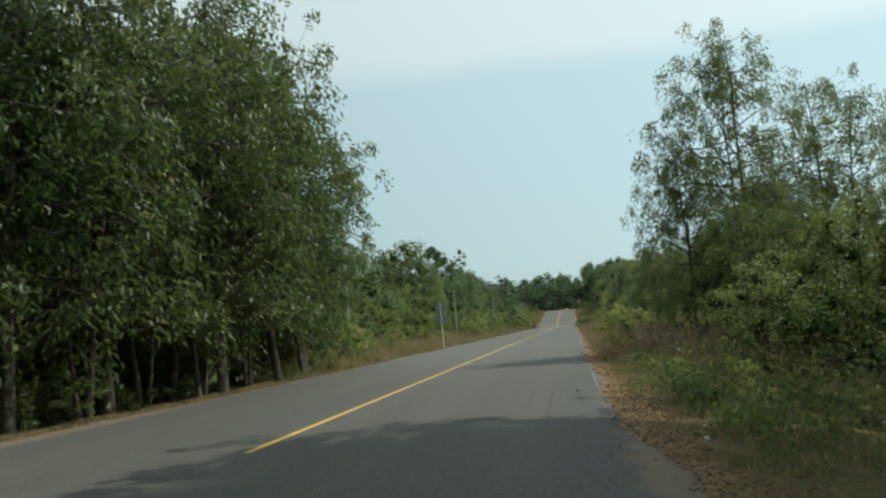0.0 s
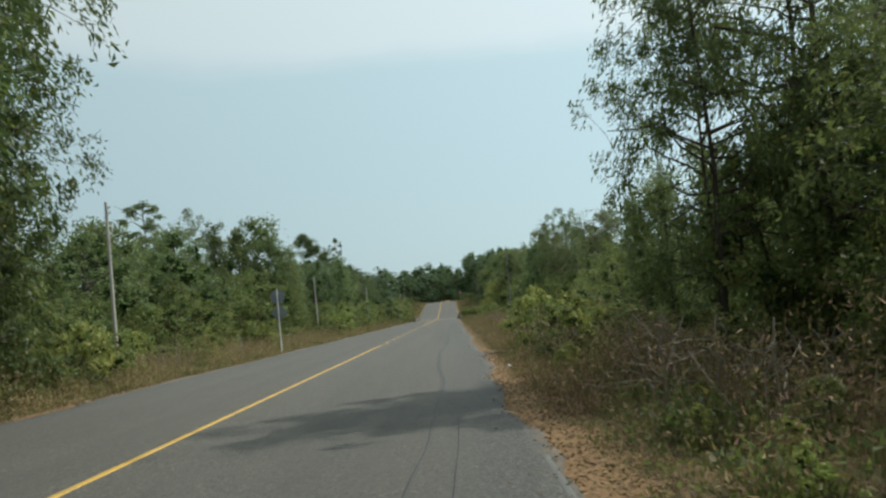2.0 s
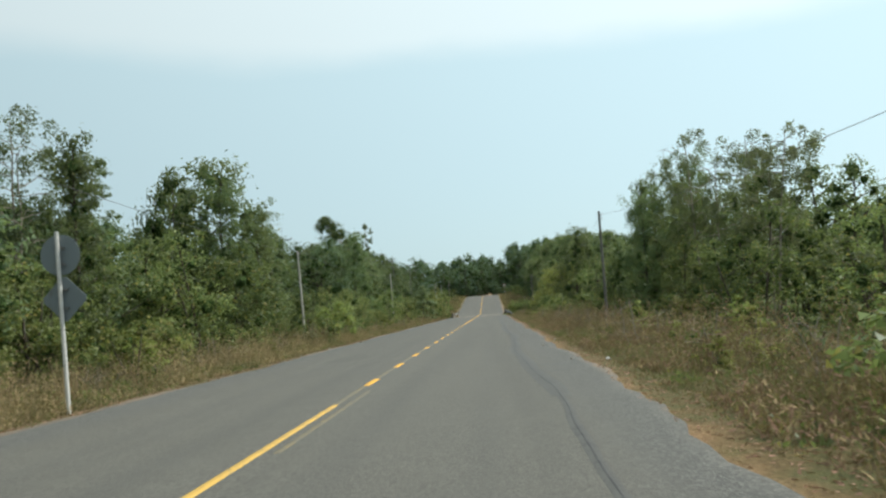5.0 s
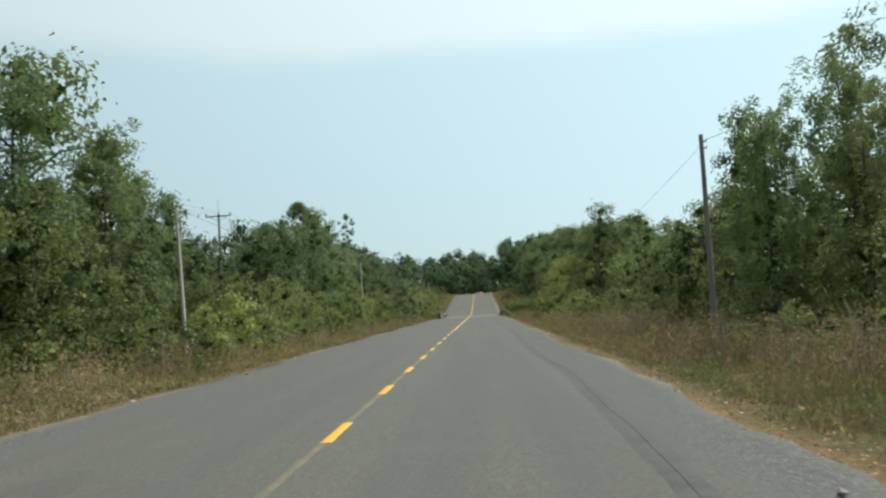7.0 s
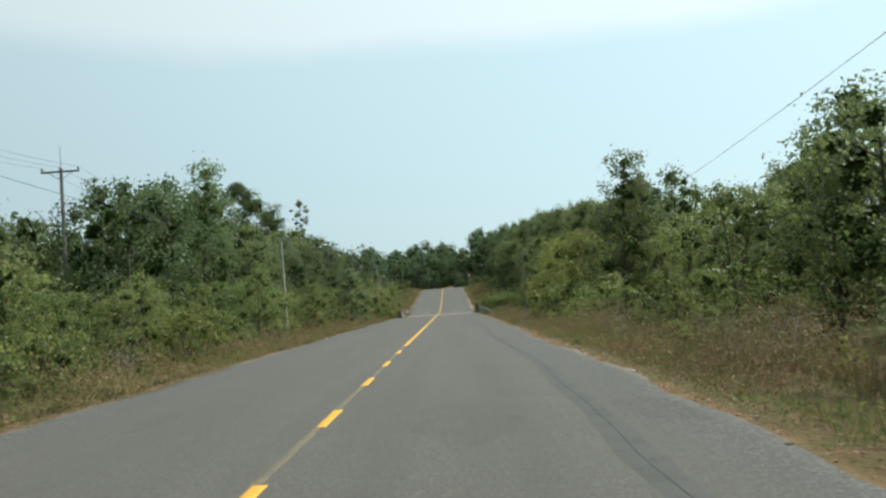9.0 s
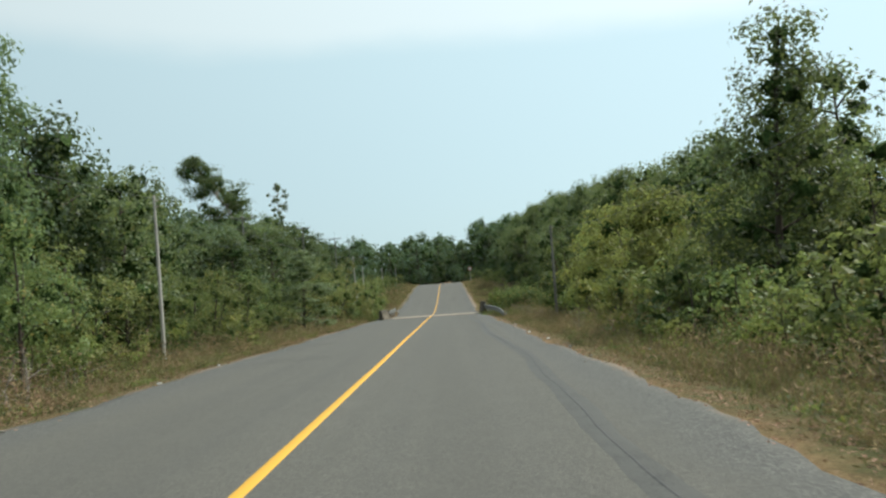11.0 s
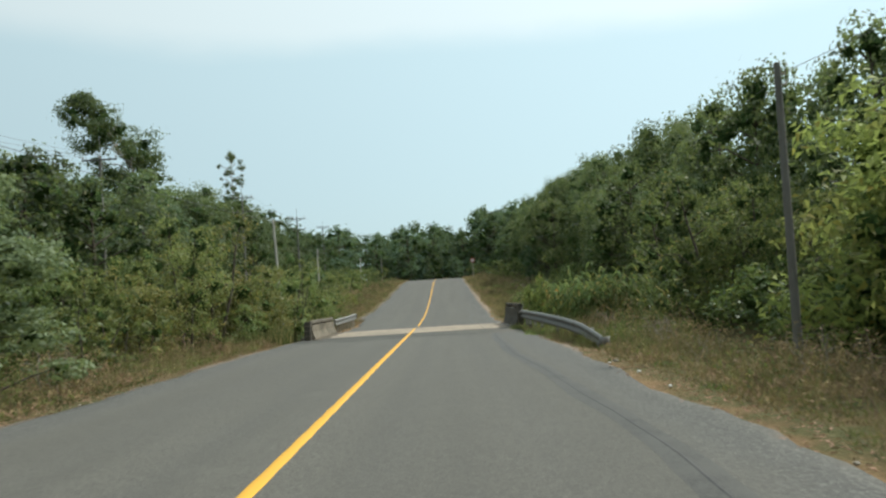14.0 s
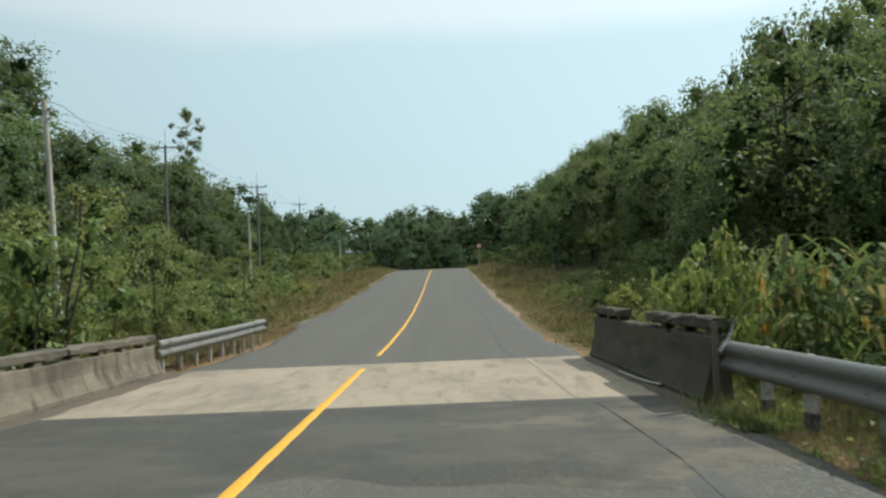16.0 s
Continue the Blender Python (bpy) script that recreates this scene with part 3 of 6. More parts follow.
def parapet(x, y0, y1, mat, label, side, beam_mat, tall, beams, seed):
    """Low concrete wall that leans at its foot, with worn edges and a chipped beam carried on short blocks; beams: the stretches of beam that still stand, from 0 to 1."""
    g = np.random.default_rng(seed)
    root = tagged(new("bridge_parapet"), label, "parapet")
    root.location = (x, y0, float(road_z(y0)))
    length = y1 - y0
    root.rotation_euler = (math.atan2(float(road_z(y1) - road_z(y0)), length), 0, 0)
    n = 2
    for k in range(n):
        # profile across the wall, towards the road at -side
        prof = np.array([(0.16, -0.35), (0.16, 0.7 * tall), (-0.08, 0.7 * tall), (-0.10, 0.68 * tall), (-0.12, 0.40 * tall), (-0.145, 0.33 * tall), (-0.23, 0.13), (-0.25, 0.10), (-0.25, -0.35)])
        rings = []
        for y in np.linspace(k * length / n + 0.008, (k + 1) * length / n - 0.008, 17):
            p = prof + g.normal(0, 0.0022, prof.shape)
            drop = max(0.0, g.normal(-0.02, 0.035)) + 0.012 * math.sin(y * 3.1)
            p[1:4, 1] -= drop
            rings.append([(side * a, y, b) for a, b in p])
        part("wall_panel", worn_bar(rings), mat, root)
    for b0, b1 in beams:
        ring = np.array([(-0.13, 0.02), (-0.11, 0.0), (0.11, 0.0), (0.13, 0.02), (0.13, 0.13), (0.10, 0.16), (-0.10, 0.16), (-0.13, 0.13)])
        rings = []
        ys = np.linspace(b0 * length + 0.01, b1 * length - 0.01, max(4, int((b1 - b0) * length / 0.22)))
        for m, y in enumerate(ys):
            p = ring + g.normal(0, 0.009, ring.shape)
            p[4:, 1] -= max(0.0, g.normal(-0.02, 0.03))
            if m in (0, len(ys) - 1):
                p = p * 0.85 + ring.mean(0) * 0.15
            rings.append([(side * (0.03 + a), y, 0.7 * tall + 0.075 + b) for a, b in p])
        part("top_beam", worn_bar(rings), beam_mat, root, "weathered dark concrete top beam with chipped edges")
        for q in np.arange(b0 * length + 0.25, b1 * length - 0.1, 1.05):
            part("beam_block", box_bm(0.03 * side, q, 0.7 * tall + 0.035, 0.17, 0.2 + 0.06 * g.random(), 0.13, 0.012), mat, root)
    return root


parapet(-4.78, 198.3, 205.7, old_concrete, "stained grey concrete parapet with broken top beam", -1, worn_concrete, 1.0, [(0.0, 0.44), (0.455, 1.0)], 5)
# its road side faces away from the sun; that shade is painted dark
parapet(5.42, 198.2, 206.0, dark_concrete, "dark concrete parapet with creeper on it, shade in its colour", 1, dark_concrete, 1.32, [(0.0, 0.42), (0.66, 1.0)], 6)


def end_post(x, y):
    """Short square post with faded stripes that closes the parapet."""
    root = tagged(new("end_post"), "short dark concrete end post with faded white stripes", "post")
    root.location = (x, y, float(road_z(y)))
    part("shaft", box_bm(0, 0, 0.3, 0.3, 0.3, 1.2, 0.04), dark_concrete, root)
    for z in (0.22, 0.46, 0.7):
        part("stripe", box_bm(0, 0, z, 0.31, 0.31, 0.09, 0.03), old_concrete, root, "faded pale painted stripe")
    return root


end_post(-4.86, 198.1)


def barrier_post(x, y):
    """Thin pale post with a leaning strut where the crash barrier meets the parapet."""
    root = tagged(new("barrier_post"), "weathered pale post with a leaning strut at the parapet end", "post")
    root.location = (x, y, float(road_z(y)))
    part("shaft", box_bm(0, 0, 0.36, 0.07, 0.09, 1.5, 0.012), worn_concrete, root)
    v, f = tube([(0.05, 0.0, 0.72), (0.2, 0.05, 0.86), (0.3, 0.1, 1.14)], [0.035, 0.035, 0.03], 6)
    part_mesh("strut", mesh_of("strut", v, f, post_white), root, "flaking white strut")


barrier_post(5.3, 198.02)


def bent_pipe(points):
    p = np.array([(x, y, float(road_z(y)) + h) for x, y, h in points])
    t = np.linspace(0, len(p) - 1, 14)
    q = np.stack([np.interp(t, np.arange(len(p)), p[:, k]) for k in range(3)], -1)
    v, f = tube(q - p[0], np.full(14, 0.02), 6)
    ob = new("bent_pipe", mesh_of("bent_pipe", v, f, pole_concrete, True))
    ob.location = p[0]
    return tagged(ob, "thin bent grey pipe lying along the parapet foot", "pipe")


bent_pipe([(5.02, 202.4, 0.05), (5.06, 201.6, 0.045), (5.1, 200.8, 0.05), (5.14, 200.0, 0.09)])


# offset and height across a W-shaped crash barrier beam
BEAM_PROFILE = [(0.0, -0.155), (0.03, -0.15), (0.08, -0.105), (0.08, -0.06), (0.0, -0.015), (0.0, 0.015), (0.08, 0.06), (0.08, 0.105), (0.03, 0.15), (0.0, 0.155)]


def guard_rail(points, label, side, posts, two_tone):
    """W-beam rail along ground points (x, y, top height over the road); side: where the posts stand (+1 right)."""
    root = tagged(new("guard_rail"), label, "guard rail")
    x0, y0, _ = points[0]
    base = Vector((x0, y0, float(road_z(y0))))
    root.location = base
    pts = np.array([(x, y, float(road_z(y)) + h) for x, y, h in points]) - np.array(base)
    dense = np.stack([np.interp(np.linspace(0, len(pts) - 1, 40), np.arange(len(pts)), pts[:, k]) for k in range(3)], -1)
    for _ in range(4):
        dense[1:-1] = (dense[:-2] + dense[1:-1] * 2 + dense[2:]) / 4
    prof = BEAM_PROFILE
    n, m = len(dense), len(prof)
    v = []
    for off in (0.0, 0.006):
        for p in dense:
            for o, h in prof:
                v.append((p[0] - side * (o - off), p[1], p[2] + 1.3 * (h - 0.155)))
    v = np.array(v)
    i, j = np.meshgrid(np.arange(n - 1), np.arange(m - 1), indexing="ij")
    f = np.stack([i * m + j, i * m + j + 1, (i + 1) * m + j + 1, (i + 1) * m + j], -1).reshape(-1, 4)
    f = np.concatenate([f, f[:, ::-1] + n * m])
    part_mesh("beam", mesh_of("beam", v, f, galvanised, True), root, "dull galvanised corrugated beam")
    order = np.argsort(dense[:, 1])
    for along in posts:
        p = np.array([np.interp(along - y0, dense[order, 1], dense[order, q]) for q in range(3)])
        gz = float(ground_z(p[0] + x0, p[1] + y0)) - base.z
        px = p[0] + side * 0.10
        post = part("post", box_bm(px, p[1], (p[2] - 0.02 + gz - 0.3) / 2, 0.11 if two_tone else 0.08, 0.13 if two_tone else 0.08, p[2] - 0.02 - gz + 0.3, 0.01), post_white if two_tone else pole_concrete, root, "white painted post with black foot" if two_tone else "")
        if two_tone:
            part("foot_band", box_bm(px, p[1], gz + 0.14, 0.122, 0.142, 0.26, 0.01), black_paint, post)
        part("spacer", box_bm(p[0] + side * 0.02, p[1], p[2] - 0.155, 0.06, 0.10, 0.2, 0.006), galvanised, post)
        for dz in (-0.09, 0.09):
            bolt = bmesh.new()
            bmesh.ops.create_cone(bolt, cap_ends=True, segments=6, radius1=0.014, radius2=0.012, depth=0.02)
            bmesh.ops.rotate(bolt, verts=bolt.verts, matrix=Matrix.Rotation(radians(90), 3, "Y"))
            bmesh.ops.translate(bolt, verts=bolt.verts, vec=(p[0] - side * 0.085, p[1], p[2] - 0.155 + dz))
            part("bolt", bolt, galvanised, post)
    # rounded end piece
    e, d = dense[0], dense[0] - dense[2]
    d = d / np.linalg.norm(d)
    a = np.linspace(-1.4, 1.4, 9)
    ring = []
    for q in a:
        for o, h in ((0, -0.15), (0.02, 0.0), (0, 0.15)):
            c = e + d * (0.16 * math.cos(q)) + np.array([side * (0.16 + 0.16 * math.sin(q) - 0.1 - o), 0, -0.155 + h])
            ring.append(c)
    i, j = np.meshgrid(np.arange(8), np.arange(2), indexing="ij")
    f = np.stack([i * 3 + j, i * 3 + j + 1, (i + 1) * 3 + j + 1, (i + 1) * 3 + j], -1).reshape(-1, 4)
    shell = part_mesh("end_piece", mesh_of("end_piece", np.array(ring), f, galvanised, True), root, "rounded galvanised end piece")
    sol = shell.modifiers.new("solid", "SOLIDIFY")
    sol.thickness = 0.006
    return root


guard_rail([(6.3, 183.1, 0.28), (6.15, 185.5, 0.58), (6.0, 188.4, 0.70), (5.75, 193, 0.80), (5.5, 198.2, 0.86)], "grey galvanised crash barrier dipping to its near end", 1, (184.6, 186.9, 189.9, 193.2, 195.0, 196.3, 197.3), True)
guard_rail([(-4.6, 215.8, 0.86), (-4.6, 211, 0.84), (-4.6, 208, 0.82), (-4.62, 205.6, 0.80)], "grey galvanised crash barrier behind the stained parapet", -1, (206.1, 207.3, 208.5, 209.7, 210.9, 212.1, 213.3, 214.5, 215.5), False)


# ---- poles, wires, signs ----
def pole(x, y, top, mat, label, lean=(0, 0), r0=0.15, r1=0.09, arm=0.0, rod=0.0, second=False):
    root = tagged(new("utility_pole"), label, "utility pole")
    gz = float(ground_z(x, y))
    root.location = (x, y, gz)
    h = top - gz
    v, f = tube([(lean[0] * t * h, lean[1] * t * h, -0.4 * (1 - t) + h * t) for t in np.linspace(0, 1, 7)], np.linspace(r0, r1, 7), 10)
    cap = np.arange(60, 70)
    me = mesh_of("shaft", np.concatenate([v, [[lean[0] * h, lean[1] * h, h + 0.01]]]), np.concatenate([f, np.stack([cap, np.roll(cap, -1), np.full(10, 70), np.full(10, 70)], -1)]), mat, True)
    # triangles at the cap are written as quads with a doubled corner
    me.validate()
    part_mesh("shaft", me, root)
    if arm:
        levels = [h - 0.25] + ([h - 2.0] if second else [])
        for z in levels:
            bar = part("crossarm", box_bm(lean[0] * h, -0.13, z, arm, 0.1, 0.12, 0.01), mat, root)
            for s in (-0.47, -0.22 if second else 0.0, 0.47):
                v, f = tube([(lean[0] * h + s * arm, -0.13, z + q) for q in (0.05, 0.10, 0.11, 0.2, 0.21, 0.28, 0.31)], [0.02, 0.02, 0.065, 0.055, 0.075, 0.05, 0.02], 8)
                part_mesh("insulator", mesh_of("insulator", v, f, porcelain, True), bar)
            for s in (-1, 1):
                v, f = tube([(lean[0] * h + s * 0.33 * arm, -0.13, z - 0.04), (lean[0] * h, -0.12, z - 0.55)], [0.02, 0.02], 5)
                part_mesh("brace", mesh_of("brace", v, f, galvanised), root)
    else:
        for z in (h - 0.25, h - 0.5):
            v, f = tube([(lean[0] * h + r1, 0, z), (lean[0] * h + r1 + 0.1, 0, z), (lean[0] * h + r1 + 0.11, 0, z + 0.08)], [0.03, 0.035, 0.03], 6)
            part_mesh("insulator", mesh_of("insulator", v, f, porcelain, True), root)
    if rod:
        v, f = tube([(lean[0] * h, 0, h - 0.1), (lean[0] * h, 0, h + rod)], [0.025, 0.015], 6)
        part_mesh("rod", mesh_of("rod", v, f, galvanised), root)
    return root


low_left = [(-10.5, 52.0, 6.05), (-10.9, 105.2, 3.5), (-10.8, 156.2, 2.4), (-8.2, 208.5, 0.8), (-10.8, 239.0, 0.1), (-13.2, 302.0, 0.8), (-13.3, 352.0, 2.1)]
high_left = [(-23.5, 112.0, 8.9), (-23.7, 148.0, 7.9), (-23.2, 184.0, 6.2), (-23.0, 217.6, 7.0), (-23.2, 258.8, 8.3), (-21.6, 287.0, 7.6), (-23.9, 329.0, 9.0)]
right_row = [(10.4, 20.0, 4.3), (10.4, 100.0, 4.3), (9.8, 178.4, 1.1), (12.0, 262.0, 1.5)]
for k, (x, y, t) in enumerate(low_left):
    pole(x, y, t, pole_concrete, "slim grey concrete utility pole among roadside bushes", r0=0.095, r1=0.065, lean=((-0.02, -0.03, -0.012, -0.04, 0.0, -0.01, -0.02)[k], 0))
for k, (x, y, t) in enumerate(high_left):
    pole(x, y, t, pole_backlit, "tall concrete power pole with crossarm and lightning rod", r0=0.16, r1=0.1, arm=2.6, rod=1.5, second=(k >= 4))
for k, (x, y, t) in enumerate(right_row[1:3]):
    pole(x, y, t, pole_backlit, "weathered concrete utility pole at the wood's edge, darkened as backlit", r0=0.11, r1=0.075, lean=(0.0, 0))


def wire(a, b, sag, label, r=0.009):
    a, b = np.array(a, float), np.array(b, float)
    t = np.linspace(0, 1, 22)
    p = a[None] * (1 - t[:, None]) + b[None] * t[:, None]
    p[:, 2] -= 4 * sag * t * (1 - t)
    v, f = tube(p - a, np.full(22, r), 4)
    ob = new("power_line", mesh_of("power_line", v, f, wire_metal))
    ob.location = a
    return tagged(ob, label, "power line")


for p, q in zip(low_left[:-1], low_left[1:]):
    wire((p[0] + 0.19, p[1], p[2] - 0.2), (q[0] + 0.19, q[1], q[2] - 0.2), 0.7, "thin dark power line between slim poles")
for p, q in zip(high_left[:-1], high_left[1:]):
    for s in (-1.22, 0.0, 1.22):
        wire((p[0] + s, p[1] - 0.13, p[2] + 0.05), (q[0] + s, q[1] - 0.13, q[2] + 0.05), 0.9, "thin dark power line on a crossarm", 0.009)
for p, q, drop in zip(right_row[:-1], right_row[1:], (1.35, 1.9, 1.5)):
    wire((p[0] + 0.19, p[1], p[2] - 0.2), (q[0] + 0.19, q[1], q[2] - 0.2), drop, "thin dark power line between dark poles", 0.008)


def diamond_sign(x, y):
    root = tagged(new("road_sign"), "round and diamond road signs on grey post, seen from behind", "road sign")
    gz = float(ground_z(x, y))
    root.location = (x, y, gz)
    v, f = tube([(0, 0, -0.3), (-0.06, 0, 1.9), (-0.1, 0, 3.9)], [0.045, 0.045, 0.045], 8)
    part_mesh("post", mesh_of("post", v, f, galvanised_pale, True), root)
    bm = bmesh.new()
    bmesh.ops.create_cube(bm, size=1)
    for w in bm.verts:
        w.co = Vector((w.co.x * 0.74, w.co.y * 0.012, w.co.z * 0.74))
    bmesh.ops.bevel(bm, geom=[e for e in bm.edges if abs((e.verts[0].co - e.verts[1].co).y) > 0.005], offset=0.05, segments=3, affect="EDGES")
    bmesh.ops.rotate(bm, verts=bm.verts, matrix=Matrix.Rotation(radians(45), 3, "Y"))
    bmesh.ops.translate(bm, verts=bm.verts, vec=(-0.02, 0.075, 2.45))
    part("plate", bm, sign_back_metal, root, "blue-grey back of a diamond plate")
    bm = bmesh.new()
    bmesh.ops.create_cone(bm, cap_ends=True, segments=32, radius1=0.44, radius2=0.44, depth=0.012)
    bmesh.ops.rotate(bm, verts=bm.verts, matrix=Matrix.Rotation(radians(90), 3, "X"))
    bmesh.ops.translate(bm, verts=bm.verts, vec=(-0.08, 0.075, 3.4))
    part("round_plate", bm, sign_back_metal, root, "blue-grey back of a round plate")
    for dz in (-0.2, 0.2, 0.75, 1.1):
        part("bracket", box_bm(-0.04 - 0.03 * (dz > 0.5), 0.04, 2.45 + dz, 0.22, 0.06, 0.04, 0.004), galvanised, root)


diamond_sign(-6.15, 64.8)


def round_sign(x, y, top):
    root = tagged(new("road_sign"), "small round red-rimmed sign on a post", "road sign")
    gz = float(ground_z(x, y))
    root.location = (x, y, gz)
    h = top - gz
    v, f = tube([(0, 0, -0.3), (0, 0, h + 0.1)], [0.04, 0.04], 8)
    part_mesh("post", mesh_of("post", v, f, pole_concrete, True), root)
    for name, r, d, mat in (("plate", 0.42, 0.02, red_paint), ("face", 0.3, 0.03, plastic_white)):
        bm = bmesh.new()
        bmesh.ops.create_cone(bm, cap_ends=True, segments=28, radius1=r, radius2=r, depth=d)
        bmesh.ops.rotate(bm, verts=bm.verts, matrix=Matrix.Rotation(radians(90), 3, "X"))
        bmesh.ops.translate(bm, verts=bm.verts, vec=(0, -0.06 - d / 2, h))
        part(name, bm, mat, root)


round_sign(7.4, 306, -0.8)


def gutter_dirt(x0, x1, y0, y1, label, seed):
    """A thin uneven bank of silt along the foot of a parapet."""
    g = np.random.default_rng(seed)
    ys = np.linspace(y0, y1, 40)
    rows = []
    for s, hgt in ((0.0, 0.035), (0.4, 0.028), (0.8, 0.014), (1.0, 0.001)):
        wig = 0.10 * np.sin(ys * 2.3 + seed) + 0.06 * np.sin(ys * 6.1) + g.normal(0, 0.02, 40)
        x = x0 + (x1 - x0) * s * (1 + wig * s)
        rows.append(np.stack([x, ys, road_z(ys) + 0.004 + hgt], -1))
    v = np.stack(rows, 1).reshape(-1, 3)
    i, j = np.meshgrid(np.arange(39), np.arange(3), indexing="ij")
    f = np.stack([i * 4 + j, i * 4 + j + 1, (i + 1) * 4 + j + 1, (i + 1) * 4 + j], -1).reshape(-1, 4)
    return tagged(new("gutter_silt", mesh_of("gutter_silt", v, f, silt, True)), label, "silt", kind="structure")


silt = concrete_material("silt", (0.13, 0.105, 0.08), (0.08, 0.067, 0.052), (0.045, 0.042, 0.036), False)
gutter_dirt(-4.56, -4.12, 197.6, 206.2, "dark silt along the foot of the parapet", 1)
gutter_dirt(5.2, 4.95, 197.8, 206.2, "dark silt along the foot of the parapet", 2)

# ---- plants ----


def crown_width(shape, u):
    if shape == "cone":
        return (1 - u) ** 0.75 * 0.95 + 0.12
    if shape == "column":
        return 0.55 + 0.45 * math.sin(math.pi * min(1, u * 0.9 + 0.1)) - 0.35 * max(0, u - 0.8) / 0.2
    if shape == "umbrella":
        return 0.45 + 0.65 * u if u < 0.8 else 1.0 - 2.2 * (u - 0.8)
    return 0.25 + 0.85 * math.sqrt(max(0.0, 1 - (2 * u - 0.9) ** 2)) if 0 <= u else 0.3


def stem_path(g, hh, off, out, lean, sway):
    t = np.linspace(0, 1, 9)
    return np.stack([
        off[0] + out[0] * t + lean[0] * t ** 1.4 * hh + sway * np.cumsum(g.normal(0, 0.35, 9)) * t,
        off[1] + out[1] * t + lean[1] * t ** 1.4 * hh + sway * np.cumsum(g.normal(0, 0.35, 9)) * t,
        -0.25 + (hh * 0.97 + 0.25) * t], -1)


def grow_sprays(seed, height, base, radius, shape="round", limbs=26, twigs=5, leaves=9000, leaf=(0.16, 0.035), droop=0.6, clump=0.45, stems=1, trunk_r=0.12, lean=(0, 0), gap=0.0, sway=0.25, fine=False, heart=0.0, reach_by=(0.6, 1.1)):
    """A plant with narrow leaves in loose hanging sprays, its foot at the origin. gap: share of limbs that carry few leaves."""
    g = np.random.default_rng(seed)
    wood, centres, weights, outs = [], [], [], []
    for s in range(stems):
        hh = height * (1 if s == 0 else g.uniform(0.7, 0.97))
        a0 = g.uniform(0, 6.28)
        off = np.array([math.cos(a0), math.sin(a0)]) * (0 if stems == 1 else g.uniform(0.1, 0.3))
        out = np.array([math.cos(a0), math.sin(a0)]) * (0 if stems == 1 else radius * g.uniform(0.25, 0.5))
        path = stem_path(g, hh, off, out, lean, sway)
        t = np.linspace(0, 1, 9)
        keep = slice(None) if fine else slice(None, None, 2)
        wood.append(tube(path[keep], (trunk_r * (1 - 0.88 * t) * (1.0 if s == 0 else 0.75) + 0.012 + 0.35 * trunk_r * (t < 0.05))[keep], 7 if fine else 5))
        nl = max(4, limbs // stems)
        for k in range(nl):
            u = (k + g.uniform(0, 0.9)) / nl
            z = hh * (base + (0.97 - base) * u)
            p0 = np.array([np.interp(z, path[:, 2], path[:, q]) for q in range(3)])
            az = k * 2.399 + g.normal(0, 0.5)
            reach = radius * crown_width(shape, u) * g.uniform(*reach_by)
            rise = g.uniform(0.15, 0.75) * reach * (1 if shape != "cone" else 0.5) * (1 if fine else 1 - 0.5 * u)
            tt = np.linspace(0, 1, 5)
            lp = p0[None] + np.stack([math.cos(az) * reach * tt, math.sin(az) * reach * tt, rise * tt - droop * 0.3 * reach * tt ** 2], -1)
            lp[1:] += g.normal(0, 0.06 * reach + 0.02, (4, 3))
            wood.append(tube(lp[keep], (trunk_r * (0.42 * (1 - u * 0.6)) * (1 - 0.85 * tt) + 0.006)[keep], 5 if fine else 3))
            thin = g.random() < gap
            for q in range(twigs):
                b = lp[g.integers(2, 5)] if q else lp[4]
                e = b + g.normal(0, 1, 3) * np.array([1, 1, 0.7]) * (0.16 * radius + 0.18)
                if q and fine:
                    wood.append(tube(np.stack([b, (b + e) / 2 + g.normal(0, 0.04, 3), e]), [0.012, 0.009, 0.004], 3))
                centres.append(e)
                weights.append((0.15 if thin else 1.0) * g.uniform(0.5, 1.5))
                outs.append(e - p0)
    centres, weights, outs = np.array(centres), np.array(weights), np.array(outs)
    pick = g.choice(len(centres), leaves, p=weights / weights.sum())
    size = clump * g.uniform(0.65, 1.35, len(centres))[pick][:, None]
    d = g.normal(0, 1, (leaves, 3))
    d /= np.linalg.norm(d, axis=1, keepdims=True)
    outward = outs[pick] / (np.linalg.norm(outs[pick], axis=1, keepdims=True) + 1e-6)
    r = g.random((leaves, 1)) ** 0.45
    c = centres[pick] + d * size * r * np.array([0.8, 0.8, 1.0]) + outward * size * 0.5 * g.random((leaves, 1)) - np.array([0, 0, 0.5]) * size * r
    along = 0.55 * g.normal(0, 1, (leaves, 3)) + 0.5 * outward + np.array([0, 0, -droop])
    c[:, 2] = np.maximum(c[:, 2], 0.05 + 0.2 * g.random(leaves))
    lv, lf = leaf_tris(c, along, leaf[0], leaf[1], g, blade=fine)
    nh = 0
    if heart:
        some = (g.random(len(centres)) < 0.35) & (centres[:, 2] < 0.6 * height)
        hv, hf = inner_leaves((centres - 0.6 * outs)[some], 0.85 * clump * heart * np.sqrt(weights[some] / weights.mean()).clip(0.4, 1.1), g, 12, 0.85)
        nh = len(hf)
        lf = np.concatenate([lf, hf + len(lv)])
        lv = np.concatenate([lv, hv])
    return joined(wood), (lv, lf), nh


